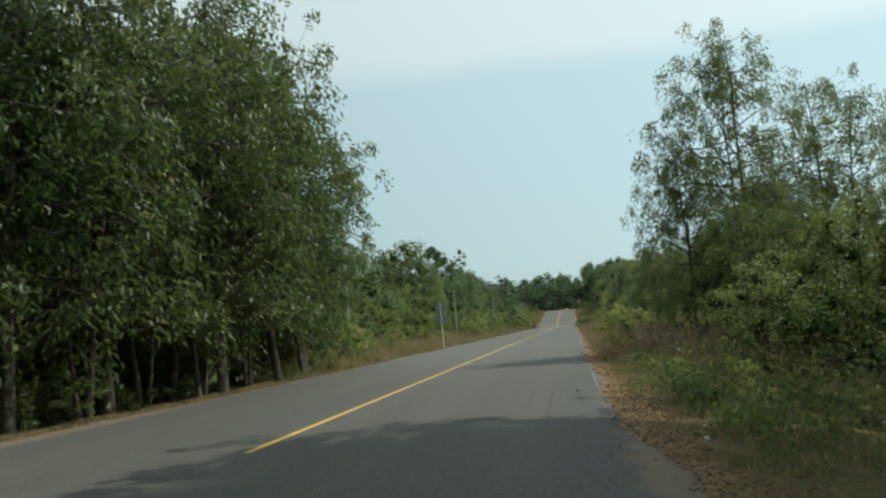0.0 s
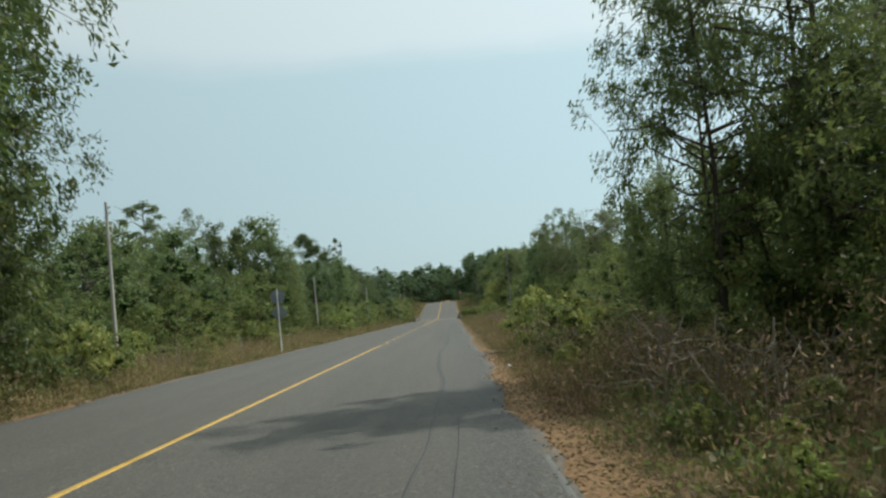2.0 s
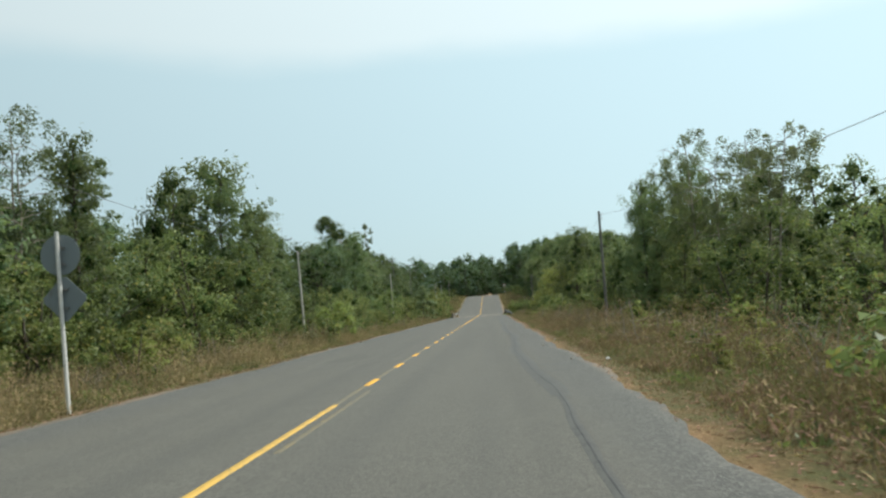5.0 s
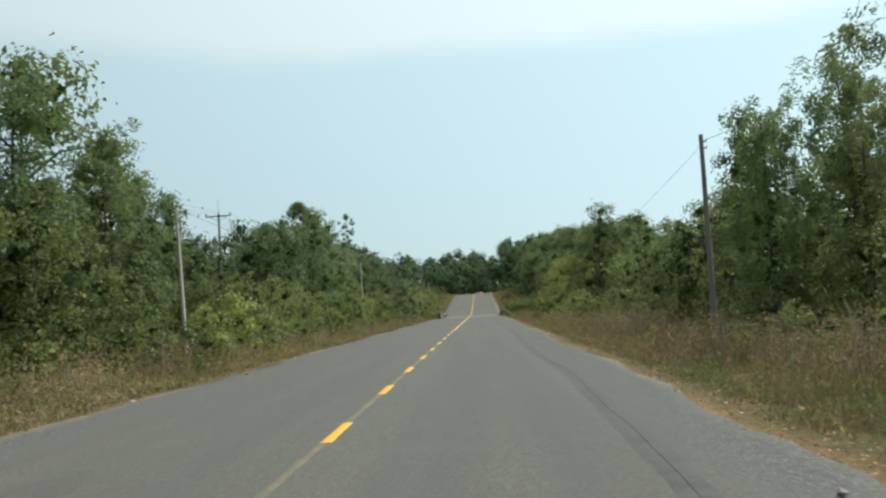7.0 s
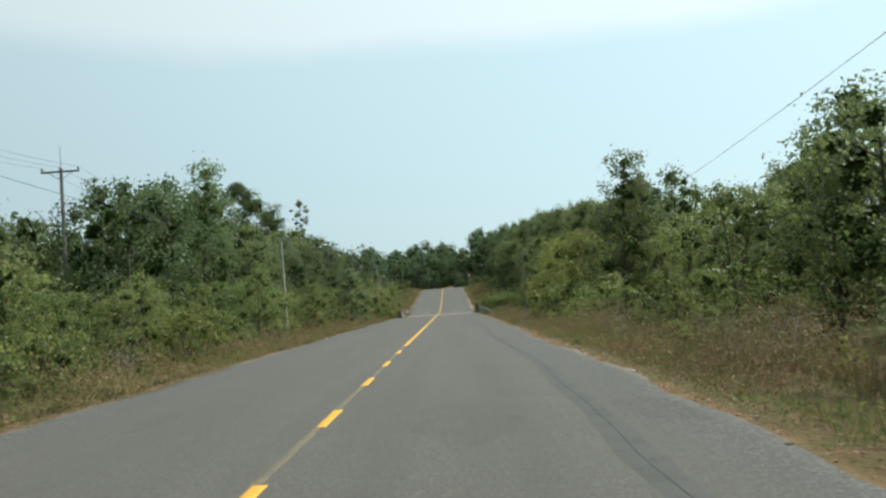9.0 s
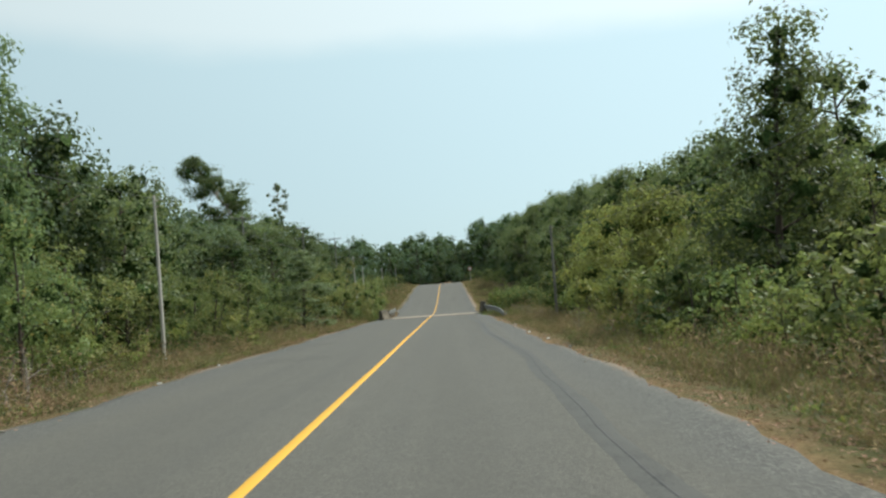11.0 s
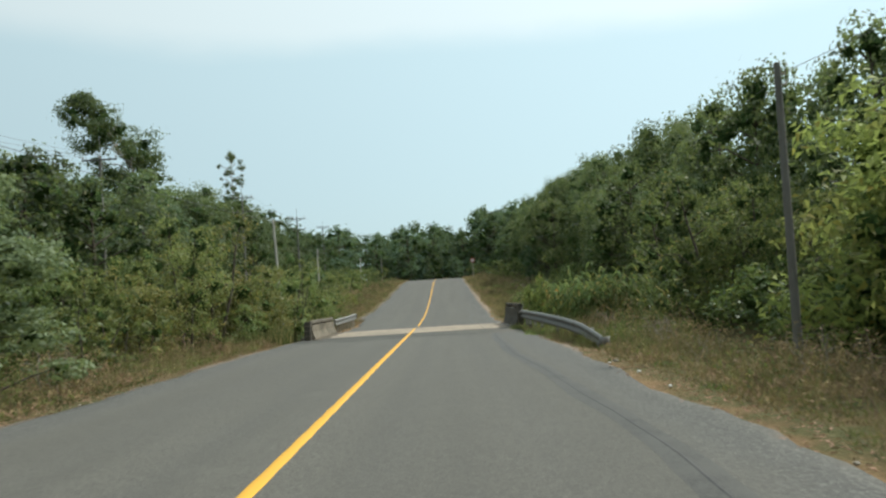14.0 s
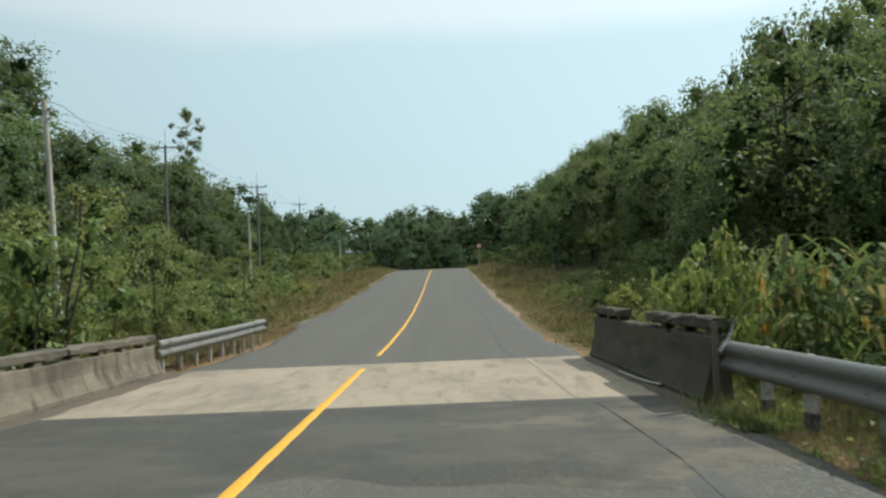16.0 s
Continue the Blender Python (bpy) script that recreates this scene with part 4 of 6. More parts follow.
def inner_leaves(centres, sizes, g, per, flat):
    """Large inner leaves in the heart of each bough, with shade put into their colour."""
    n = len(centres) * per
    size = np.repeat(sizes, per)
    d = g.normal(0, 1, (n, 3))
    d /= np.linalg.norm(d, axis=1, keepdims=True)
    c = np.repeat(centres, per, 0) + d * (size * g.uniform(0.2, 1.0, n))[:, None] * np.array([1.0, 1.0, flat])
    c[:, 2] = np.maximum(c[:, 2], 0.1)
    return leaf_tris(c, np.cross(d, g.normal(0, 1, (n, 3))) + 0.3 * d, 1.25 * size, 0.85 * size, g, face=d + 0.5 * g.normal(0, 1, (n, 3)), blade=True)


def grow_lobes(seed, height, base, radius, shape="round", lobes=12, lobe=1.1, tufts=11, flat=0.75, leaves=4000, leaf=(0.2, 0.13), droop=0.3, stems=1, trunk_r=0.12, lean=(0, 0), sway=0.25, blade=False, core=0.42, loose=0.2):
    """A plant whose crown is built of rounded boughs: each bough bears leaf tufts all over its outer side. loose: share of leaves on stray twigs."""
    g = np.random.default_rng(seed)
    wood, paths = [], []
    for s in range(stems):
        hh = height * (1 if s == 0 else g.uniform(0.7, 0.95))
        a0 = g.uniform(0, 6.28)
        way = np.array([math.cos(a0), math.sin(a0)])
        path = stem_path(g, hh - 0.5 * lobe, way * (0 if stems == 1 else g.uniform(0.1, 0.3)), way * (0 if stems == 1 else radius * g.uniform(0.3, 0.55)), lean, sway)
        t = np.linspace(0, 1, 9)
        wood.append(tube(path[::2], (trunk_r * (1 - 0.85 * t) * (1.0 if s == 0 else 0.75) + 0.012 + 0.35 * trunk_r * (t < 0.05))[::2], 6))
        paths.append(path)
    boughs, sizes, roots = [], [], []
    for k in range(lobes):
        path = paths[k % stems]
        u = 1.0 if k < stems else (k - stems + g.uniform(0.1, 0.9)) / max(1, lobes - stems)
        top = path[-1, 2]
        size = lobe * g.uniform(0.5, 1.4) * (0.75 + 0.25 * min(1.0, crown_width(shape, min(u, 0.98)) * 1.2))
        z = min(top, height * base + size * 0.6 + (top - height * base - size * 0.6) * u)
        p0 = np.array([np.interp(z, path[:, 2], path[:, q]) for q in range(3)])
        az = k * 2.399 + g.normal(0, 0.45)
        reach = 0.0 if k < stems else max(0.1, radius * crown_width(shape, u) * g.uniform(0.72, 1.12) - 0.6 * size)
        if k >= stems and g.random() < 0.2:
            reach *= 0.45
        p = p0 + np.array([math.cos(az) * reach, math.sin(az) * reach, g.uniform(-0.25, 0.25) * size])
        boughs.append(p), sizes.append(size)
        b = p0 - np.array([0, 0, 0.35 * reach + 0.2])
        b = np.array([np.interp(max(0.3, b[2]), path[:, 2], path[:, q]) for q in range(3)])
        roots.append(b)
        wood.append(tube(np.stack([b, (b + p) / 2 + np.array([0, 0, 0.12 * reach]) + g.normal(0, 0.06 * reach + 0.02, 3), p]), [trunk_r * 0.4, trunk_r * 0.26, 0.01], 4))
    boughs, sizes = np.array(boughs), np.array(sizes)
    # tufts over the outer and upper side of every bough
    n = lobes * tufts
    own = np.repeat(np.arange(lobes), tufts)
    away = boughs[own] - np.array([0, 0, 1.0]) * boughs[own][:, 2:3] - np.concatenate([np.array([p[4, :2] for p in paths])[own % stems], np.zeros((n, 1))], 1)
    away /= np.linalg.norm(away, axis=1, keepdims=True) + 0.4
    d = g.normal(0, 1, (n, 3)) + 0.6 * away + np.array([0, 0, 0.25])
    d /= np.linalg.norm(d, axis=1, keepdims=True)
    squash = np.array([1.12, 1.12, flat])
    centres = boughs[own] + d * squash * (sizes[own] * g.uniform(0.5, 1.05, n))[:, None]
    tsize = 0.5 * sizes[own] * g.uniform(0.5, 1.5, n)
    pick = g.choice(n, leaves, p=tsize ** 2 / (tsize ** 2).sum())
    e = g.normal(0, 1, (leaves, 3)) + 0.6 * d[pick] + np.array([0, 0, 0.15])
    e /= np.linalg.norm(e, axis=1, keepdims=True)
    stray = np.where(g.random((leaves, 1)) < loose, g.uniform(1.1, 1.9, (leaves, 1)), 1.0)
    c = centres[pick] + e * squash * tsize[pick][:, None] * g.uniform(0.45, 1.08, (leaves, 1)) * stray
    facing = e + np.array([0, 0, 0.3]) + 0.4 * g.normal(0, 1, (leaves, 3))
    side = np.cross(e, g.normal(0, 1, (leaves, 3)))
    along = side / (np.linalg.norm(side, axis=1, keepdims=True) + 1e-6) + 0.3 * g.normal(0, 1, (leaves, 3)) + np.array([0, 0, -droop])
    c[:, 2] = np.maximum(c[:, 2], 0.05 + 0.2 * g.random(leaves))
    lv, lf = leaf_tris(c, along, leaf[0], leaf[1], g, face=facing, blade=blade)
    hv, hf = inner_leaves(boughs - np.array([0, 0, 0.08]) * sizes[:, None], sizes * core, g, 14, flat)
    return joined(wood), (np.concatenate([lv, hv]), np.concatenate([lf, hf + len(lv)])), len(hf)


LIBRARY = {}


def ball_of(fine):
    b = bmesh.new()
    bmesh.ops.create_icosphere(b, subdivisions=fine, radius=1)
    b.verts.index_update()
    made = (np.array([v.co[:] for v in b.verts]), np.array([[v.index for v in f.verts] for f in b.faces]))
    b.free()
    return made


ICO = ball_of(1)


def plant_kind(key, name, leaf_mat, wood_mat, category, count=2, **how):
    """Keeps a few meshes of one kind of plant to copy from."""
    made = []
    for k in range(count):
        seed = how.get("seed", 1) * 100 + k
        args = {a: b for a, b in how.items() if a != "seed"}
        (wv, wf), (lv, lf), nh = (grow_lobes if "lobes" in how else grow_sprays)(seed, **args)
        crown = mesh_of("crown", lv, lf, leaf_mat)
        crown.materials.append(leaf_heart_shade)
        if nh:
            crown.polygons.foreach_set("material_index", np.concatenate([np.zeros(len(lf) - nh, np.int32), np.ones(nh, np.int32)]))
        made.append((mesh_of("trunk", wv, wf, wood_mat, True), crown))
    LIBRARY[key] = (name, category, made, how["height"])


def plant(key, x, y, height, label, group="", turn=None, wide=1.0, which=None, sink=0.0, crown="crown"):
    name, category, made, full = LIBRARY[key]
    k = which if which is not None else int(rng.integers(len(made)))
    wood, leaf = made[k % len(made)]
    root = new(name)
    s = height / full
    root.location = (x, y, float(ground_z(x, y)) - sink)
    root.rotation_euler = (0, 0, rng.uniform(0, 6.28) if turn is None else turn)
    root.scale = (s * wide, s * wide, s)
    part_mesh("trunk" if category != "bush" else "stem", wood, root)
    part_mesh(crown, leaf, root)
    return tagged(root, label, category, group)


plant_kind("acacia", "acacia_tree", leaf_acacia, bark, "tree", 3, seed=1, height=13, base=0.17, radius=3.3, shape="column", limbs=70, twigs=5, leaves=15500, leaf=(0.24, 0.072), droop=0.9, clump=0.55, stems=2, trunk_r=0.13, fine=True, heart=0.4)
# high bare stem, so that the crown casts shade from above the view
plant_kind("high_acacia", "acacia_tree", leaf_acacia, bark, "tree", 2, seed=41, height=15, base=0.6, radius=2.3, shape="round", limbs=46, twigs=5, leaves=9000, leaf=(0.3, 0.13), droop=0.5, clump=0.6, stems=1, trunk_r=0.14, heart=0.9)
plant_kind("slim_acacia", "acacia_tree", leaf_acacia, bark, "tree", 2, seed=44, height=12.5, base=0.42, radius=2.0, shape="round", limbs=26, twigs=5, leaves=5000, leaf=(0.22, 0.066), droop=0.9, clump=0.5, stems=2, trunk_r=0.075, sway=0.5, fine=True)
plant_kind("open_acacia", "acacia_tree", leaf_open, bark, "tree", 2, seed=2, height=12.5, base=0.24, radius=3.3, shape="round", limbs=54, twigs=6, leaves=20000, leaf=(0.19, 0.045), droop=0.9, clump=0.5, stems=2, trunk_r=0.11, gap=0.1, fine=True, reach_by=(0.55, 1.0))
plant_kind("broad", "broadleaf_tree", leaf_broad, bark, "tree", 4, seed=3, height=8, base=0.04, radius=2.5, lobes=20, lobe=0.85, flat=0.85, leaves=3800, leaf=(0.185, 0.12), stems=2, trunk_r=0.1)
plant_kind("conical", "broadleaf_tree", leaf_forest, bark, "tree", 3, seed=4, height=10, base=0.06, radius=2.4, shape="cone", lobes=26, lobe=0.82, leaves=7600, leaf=(0.17, 0.095), droop=0.45, trunk_r=0.13)
plant_kind("forest", "forest_tree", leaf_forest, bark, "tree", 5, seed=5, height=12, base=0.16, radius=3.4, lobes=22, lobe=1.2, flat=0.8, leaves=3300, leaf=(0.28, 0.185), core=0.56, trunk_r=0.17)
plant_kind("dark_forest", "forest_tree", leaf_forest_shade, bark, "tree", 4, seed=55, height=12, base=0.16, radius=3.4, lobes=22, lobe=1.2, flat=0.8, leaves=3300, leaf=(0.28, 0.185), core=0.56, trunk_r=0.17)
plant_kind("tiered", "broadleaf_tree", leaf_tier, bark, "tree", 1, seed=21, height=8, base=0.04, radius=2.3, shape="cone", lobes=34, lobe=0.72, flat=0.42, leaves=11000, leaf=(0.15, 0.08), droop=0.35, trunk_r=0.1)
plant_kind("autumn", "broadleaf_tree", leaf_autumn, bark, "tree", 2, seed=23, height=6, base=0.05, radius=2.1, lobes=14, lobe=0.78, leaves=6000, leaf=(0.14, 0.085), stems=3, trunk_r=0.07)
plant_kind("tall", "forest_tree", leaf_forest, bark_pale, "tree", 2, seed=6, height=18, base=0.55, radius=3.0, shape="umbrella", lobes=20, lobe=0.62, flat=0.6, leaves=5000, leaf=(0.22, 0.13), trunk_r=0.2, sway=0.5, core=0.45, loose=0.3)
plant_kind("leaning", "forest_tree", leaf_forest, bark_pale, "tree", 1, seed=31, height=25, base=0.5, radius=3.9, shape="column", lobes=40, lobe=1.35, leaves=14000, leaf=(0.28, 0.18), trunk_r=0.24, lean=(-0.5, 0), sway=0.3, core=0.5, loose=0.25)
plant_kind("feather", "slender_tree", leaf_grey, bark_pale, "tree", 2, seed=7, height=12, base=0.45, radius=2.6, shape="umbrella", limbs=22, twigs=4, leaves=6500, leaf=(0.2, 0.065), droop=0.7, clump=0.5, stems=2, trunk_r=0.08, gap=0.2, fine=True)
plant_kind("spire", "slender_tree", leaf_forest, bark, "tree", 3, seed=17, height=12, base=0.1, radius=2.1, shape="cone", limbs=64, twigs=3, leaves=11500, leaf=(0.21, 0.075), droop=0.3, clump=0.5, trunk_r=0.11, heart=0.5)
plant_kind("under", "undergrowth_bush", leaf_acacia, bark, "bush", 3, seed=18, height=3.0, base=0.04, radius=1.7, lobes=7, lobe=0.75, tufts=8, leaves=850, leaf=(0.2, 0.11), droop=0.2, stems=3, trunk_r=0.03)
plant_kind("shrub", "shrub", leaf_broad, bark, "bush", 5, seed=8, height=3.2, base=0.02, radius=1.5, lobes=11, lobe=0.52, tufts=8, flat=0.9, leaves=1100, leaf=(0.175, 0.11), droop=0.2, stems=3, trunk_r=0.03)
plant_kind("bright_shrub", "leafy_shrub", leaf_bright, bark, "bush", 3, seed=9, height=2.6, base=0.02, radius=1.2, lobes=11, lobe=0.4, tufts=8, flat=0.9, leaves=1300, leaf=(0.15, 0.095), droop=0.15, stems=3, trunk_r=0.025, loose=0.2)
plant_kind("yellow_shrub", "thicket_clump", leaf_yellow, bark, "bush", 2, seed=10, height=3.5, base=0.04, radius=1.8, lobes=10, lobe=0.75, leaves=3200, leaf=(0.15, 0.06), droop=0.4, stems=3, trunk_r=0.04)
plant_kind("dead_shrub", "dry_shrub", leaf_dead, bark_pale, "bush", 3, seed=12, height=1.6, base=0.05, radius=0.9, limbs=18, twigs=3, leaves=420, leaf=(0.13, 0.024), droop=0.3, clump=0.3, stems=4, trunk_r=0.014)
# far trees wear the haze-tinted leaf colour
plant_kind("far", "far_tree", leaf_far_haze, bark, "tree", 5, seed=13, height=14, base=0.04, radius=4.2, lobes=18, lobe=1.5, tufts=8, leaves=1100, leaf=(0.5, 0.36), droop=0.2, core=0.56, trunk_r=0.2)

# the acacia row on the left and the crowns that hang over the verge
T_ROW = "tall acacia with drooping narrow grey-green leaves"
for k, (x, y, h) in enumerate([(-9.2, 9, 14), (-10.5, 12.5, 14.5), (-8.5, 16.3, 14.2), (-8.6, 20.8, 14.5), (-10.4, 26.8, 15.2), (-7.7, 26.2, 14.6), (-7.4, 31.4, 15.2), (-7.4, 34.4, 15.6), (-9.0, 38.8, 9.8), (-11, 38, 14), (-11.6, 42.2, 10.0), (-11.2, 17.0, 15.6), (-11.8, 21.6, 15.8), (-11.6, 31.4, 15.6), (-14.6, 24.0, 16.4), (-14.8, 18.0, 16.4), (-15.0, 30.0, 16.4)]):
    plant("acacia", x, y, h, T_ROW, "acacia row", wide=1.0 if k not in (7, 8) else 0.92)
# unseen trees beside the start, added so that their crowns shade road and verge
for x, y, h in [(12.6, 13.6, 16.5), (13.2, 11.0, 16.5), (12.2, 8.8, 16), (15.0, 12.4, 16.5), (12.4, 6.0, 16), (14.6, 8.4, 16), (12.6, 2.6, 15), (12.8, -2.0, 14), (17.2, 19.0, 14.5), (-9, 3, 13), (-9.5, -6, 13)]:
    plant("high_acacia", x, y, h, T_ROW, "acacia row")
for x, y, h in ((-8.0, 18.6, 12.5), (-9.0, 23.2, 13.0), (-7.8, 28.6, 12.5), (-9.2, 29.8, 13.0), (-8.2, 25.4, 12.5), (-8.1, 36.4, 12.0)):
    plant("slim_acacia", x, y, h, "slender double-stemmed acacia at the wood's edge", "acacia row")
for x, y, h in ((-9.8, 41.8, 4.4), (-10.8, 44.6, 5.2), (-9.6, 46.4, 3.4), (-12.2, 47.0, 5.6)):
    plant("broad", x, y, h, "leafy green tree at the wood's edge", "wood edge trees")
# right: open acacias against the sky
# low trees at the edge of view, set there to shade the right verge
for x, y, h in ((13.4, 8.6, 7), (13.8, 12.8, 6.8), (14.6, 17, 6.8), (19, 17, 6.5), (21, 22, 7), (17.5, 7, 12)):
    plant("forest", x, y, h, "rounded dark green forest tree", "forest trees")
plant("bright_shrub", 6.75, 202.6, 4.3, "bright yellow-green creeper over the parapet", wide=0.5, which=1)
plant("bright_shrub", 6.7, 204.4, 3.8, "bright yellow-green creeper over the parapet", wide=0.5, which=2)
plant("bright_shrub", 7.4, 207.6, 1.9, "bright yellow-green shrub by the bridge end", which=2)
plant("bright_shrub", 8.4, 209.8, 2.1, "bright yellow-green shrub by the bridge end", which=0)
plant("bright_shrub", 8.0, 212.6, 1.7, "bright yellow-green shrub by the bridge end", which=1)
plant("open_acacia", 12.4, 34.6, 14.0, "open acacia with sky between hanging leaf sprays", which=0, turn=0.4, wide=0.84)
plant("open_acacia", 10.0, 34.2, 9.9, "open acacia leaning out over the asphalt edge", which=1, turn=4.4, wide=0.82)
plant("open_acacia", 16.4, 35.6, 12.6, "open acacia with sky between hanging leaf sprays", which=1, turn=2.0, wide=0.8)
for x, y, h in ((15.4, 21.0, 7.4), (16.2, 25.0, 7.4), (17.2, 29.0, 8.0)):
    plant("open_acacia", x, y, h, "slender acacia in the roadside wood", "right acacias", wide=0.9)
plant("open_acacia", 12.8, 33.0, 8.2, "dense young acacia in the shade", which=1, turn=1.2)
plant("open_acacia", 11.6, 28.5, 6.2, "slender young acacia leaning to the road", which=1, turn=3.4)
plant("broad", 10.6, 25.0, 4.2, "young broadleaf tree with glossy leaves", which=0)
plant("broad", 13.4, 26.0, 5.4, "young broadleaf tree with glossy leaves", which=1)
plant("broad", 15.5, 22.0, 6.5, "young broadleaf tree with glossy leaves", which=2)
for x, y, h in ((11.8, 31.0, 6.0), (13.6, 33.4, 7.4), (11.4, 34.0, 5.2), (15.2, 32.4, 7.0), (14.6, 29.0, 6.2)):
    plant("broad", x, y, h, "dense young broadleaf tree in the acacia shade", "young shaded trees")
plant("broad", 14.6, 41.0, 5.6, "leafy roadside tree beside dry shrubs", which=2)
plant("spire", 11.3, 45.8, 6.2, "dark leafy tree with a pointed top", which=0, wide=0.9)
plant("conical", 12.6, 42.2, 7.1, "dense dark leafy tree beside dry shrubs", which=1)
plant("conical", 14.4, 40.6, 8.6, "dense dark leafy tree beside dry shrubs", which=2)
plant("broad", 13.0, 48.0, 5.2, "leafy roadside tree beside dry shrubs", which=1)
plant("conical", 12.3, 46.2, 6.9, "dense dark leafy tree beside dry shrubs", which=0, wide=0.8)
plant("spire", 15.0, 56, 9.0, "dark leafy tree with a pointed top", which=1, wide=0.8)
for k, (x, y, h) in enumerate(((7.5, 37.6, 1.8), (7.5, 40.0, 1.9), (7.3, 43.2, 1.9), (7.2, 46.2, 2.2), (7.8, 48.4, 2.3), (8.5, 41.6, 2.3), (8.4, 45.0, 2.4))):
    plant("shrub" if k % 2 else "bright_shrub", x, y, h, "bushy green shrub at the asphalt edge", "edge shrubs", which=k)
for k, (x, y, h) in enumerate(((-9.2, 74.0, 2.4), (-10.4, 75.8, 2.1), (7.6, 66.0, 0.9), (8.1, 69.2, 1.0), (-10.4, 168.6, 2.8), (-9.4, 162.6, 2.4))):
    plant("bright_shrub", x, y, h, "yellow-green leafy shrub on the road verge", "verge shrubs", which=k)
plant("broad", 15.5, 38, 8.5, "leafy roadside tree beside dry shrubs", which=0)
plant("feather", 15.4, 93.3, 11.4, "slender pale-stemmed tree with feathery top", which=0)
plant("feather", 17.4, 90.0, 10.6, "slender pale-stemmed tree with feathery top", which=1)
plant("conical", 16.0, 110.8, 11.6, "dark leafy tree with a pointed top", which=2, wide=0.85)
plant("spire", 17.9, 104.5, 12.2, "feathery green tree with a pointed top", which=0, wide=1.0)
plant("spire", 13.9, 103.5, 9.9, "feathery green tree with a pointed top", which=1, wide=0.95)
plant("spire", 15.3, 106.2, 10.4, "feathery green tree with a pointed top", which=2, wide=0.95)
plant("spire", 15.6, 99.0, 10.0, "feathery green tree with a pointed top", which=0, wide=0.95)
plant("forest", 16.5, 122.0, 8.4, "rounded dark green forest tree", which=3)
plant("feather", 20.5, 104, 13.6, "slender pale-stemmed tree with feathery top", which=1)
plant("conical", 13.9, 149.6, 12.0, "dark leafy tree with a pointed top", which=2, wide=1.05)
plant("conical", 16.4, 151.5, 10.6, "dark leafy tree with a pointed top", which=0)
plant("forest", 21.4, 181.8, 11.8, "rounded dark green forest tree", which=1)
plant("forest", 25.9, 140.9, 13.4, "rounded dark green forest tree", which=2)
plant("forest", 19.5, 155.5, 11.5, "rounded dark green forest tree", which=0)
plant("tall", 24.0, 224, 12.0, "tall forest tree with layered flat boughs", which=1)
# bright shrubs that stand out along the verges
for k, (x, y, h) in enumerate(((-11.6, 79.0, 2.6), (-11.2, 81.4, 1.9), (-11.9, 115.5, 2.9), (-11.4, 118.6, 2.2), (-9.4, 146.0, 1.6), (9.6, 154.6, 2.6), (10.6, 150.8, 2.2), (-10.4, 67.6, 1.7), (10.6, 86.8, 2.0), (9.4, 158.4, 1.6), (11.4, 162.0, 2.6), (11.0, 165.4, 2.2), (11.8, 159.2, 3.0))):
    plant("bright_shrub", x, y, h, "yellow-green leafy shrub on the road verge", "verge shrubs", turn=1.7 * k, which=k)
for k, (x, y, h) in enumerate(((-8.6, 98.0, 2.4), (-8.2, 101.0, 2.7), (-8.9, 103.6, 2.6), (-8.5, 107.4, 2.2), (-8.8, 111.5, 2.0), (-9.2, 116.0, 2.4), (-8.8, 121.0, 2.0), (-9.0, 127.0, 2.2), (-8.9, 133.5, 2.0))):
    plant("bright_shrub" if k % 3 == 1 else "shrub", x, y, h, "bushy green shrub close to the asphalt", "edge shrubs", turn=1.3 * k, which=k, wide=1.15)
for k, (x, y, h) in enumerate(((-8.6, 41.0, 2.0), (-8.9, 43.8, 2.4), (-9.0, 46.6, 2.5), (-9.4, 49.2, 2.2), (-9.3, 56.4, 1.9), (-9.6, 59.8, 2.2))):
    plant("bright_shrub" if k % 2 else "shrub", x, y, h, "bushy green shrub close to the asphalt", "edge shrubs", turn=2.1 * k, which=k, wide=1.1)
# left landmarks
plant("forest", -15.4, 72.0, 9.8, "rounded dark green forest tree", which=2)
plant("forest", -16.6, 62.0, 8.8, "rounded dark green forest tree", which=0)
plant("forest", -18.4, 66.5, 9.6, "rounded dark green forest tree", which=1)
plant("forest", -20.8, 72.5, 11.0, "rounded dark green forest tree", which=3)
plant("conical", -17.4, 77.0, 10.4, "dark leafy tree with a pointed top", which=1)
plant("feather", -17.0, 80.5, 12.2, "slender pale-stemmed tree with feathery top", which=0)
plant("conical", -14.9, 81.5, 11.6, "dark leafy tree with a pointed top", which=1, wide=0.75)
plant("forest", -17.4, 104.0, 14.8, "broad dark green forest tree", which=1, wide=0.85)
plant("forest", -17.5, 98.5, 13.0, "broad dark green forest tree", which=3, wide=0.65)
plant("forest", -16.4, 110.0, 11.8, "broad dark green forest tree", which=0, wide=0.85)
plant("spire", -14.6, 99.0, 12.2, "dark leafy tree with a pointed top", which=2, wide=1.1)
plant("spire", -14.0, 104.3, 11.0, "dark leafy tree with a pointed top", which=0, wide=1.1)
plant("conical", -14.4, 112.8, 9.8, "dark leafy tree with a pointed top", which=0, wide=0.95)
plant("forest", -15.0, 162.5, 10.4, "rounded dark green forest tree", which=3)
plant("conical", -14.3, 108.5, 10.2, "dark leafy tree with a pointed top", which=1, wide=0.9)
plant("broad", -13.0, 91.0, 8.0, "leafy tree at the wood's edge", which=1)
plant("tall", -37.9, 126.9, 21.6, "tall pale-trunked tree with a flat umbrella crown", which=0)
plant("conical", -14.8, 149.0, 13.3, "tall dark leafy tree with a pointed top", which=2, wide=0.85)
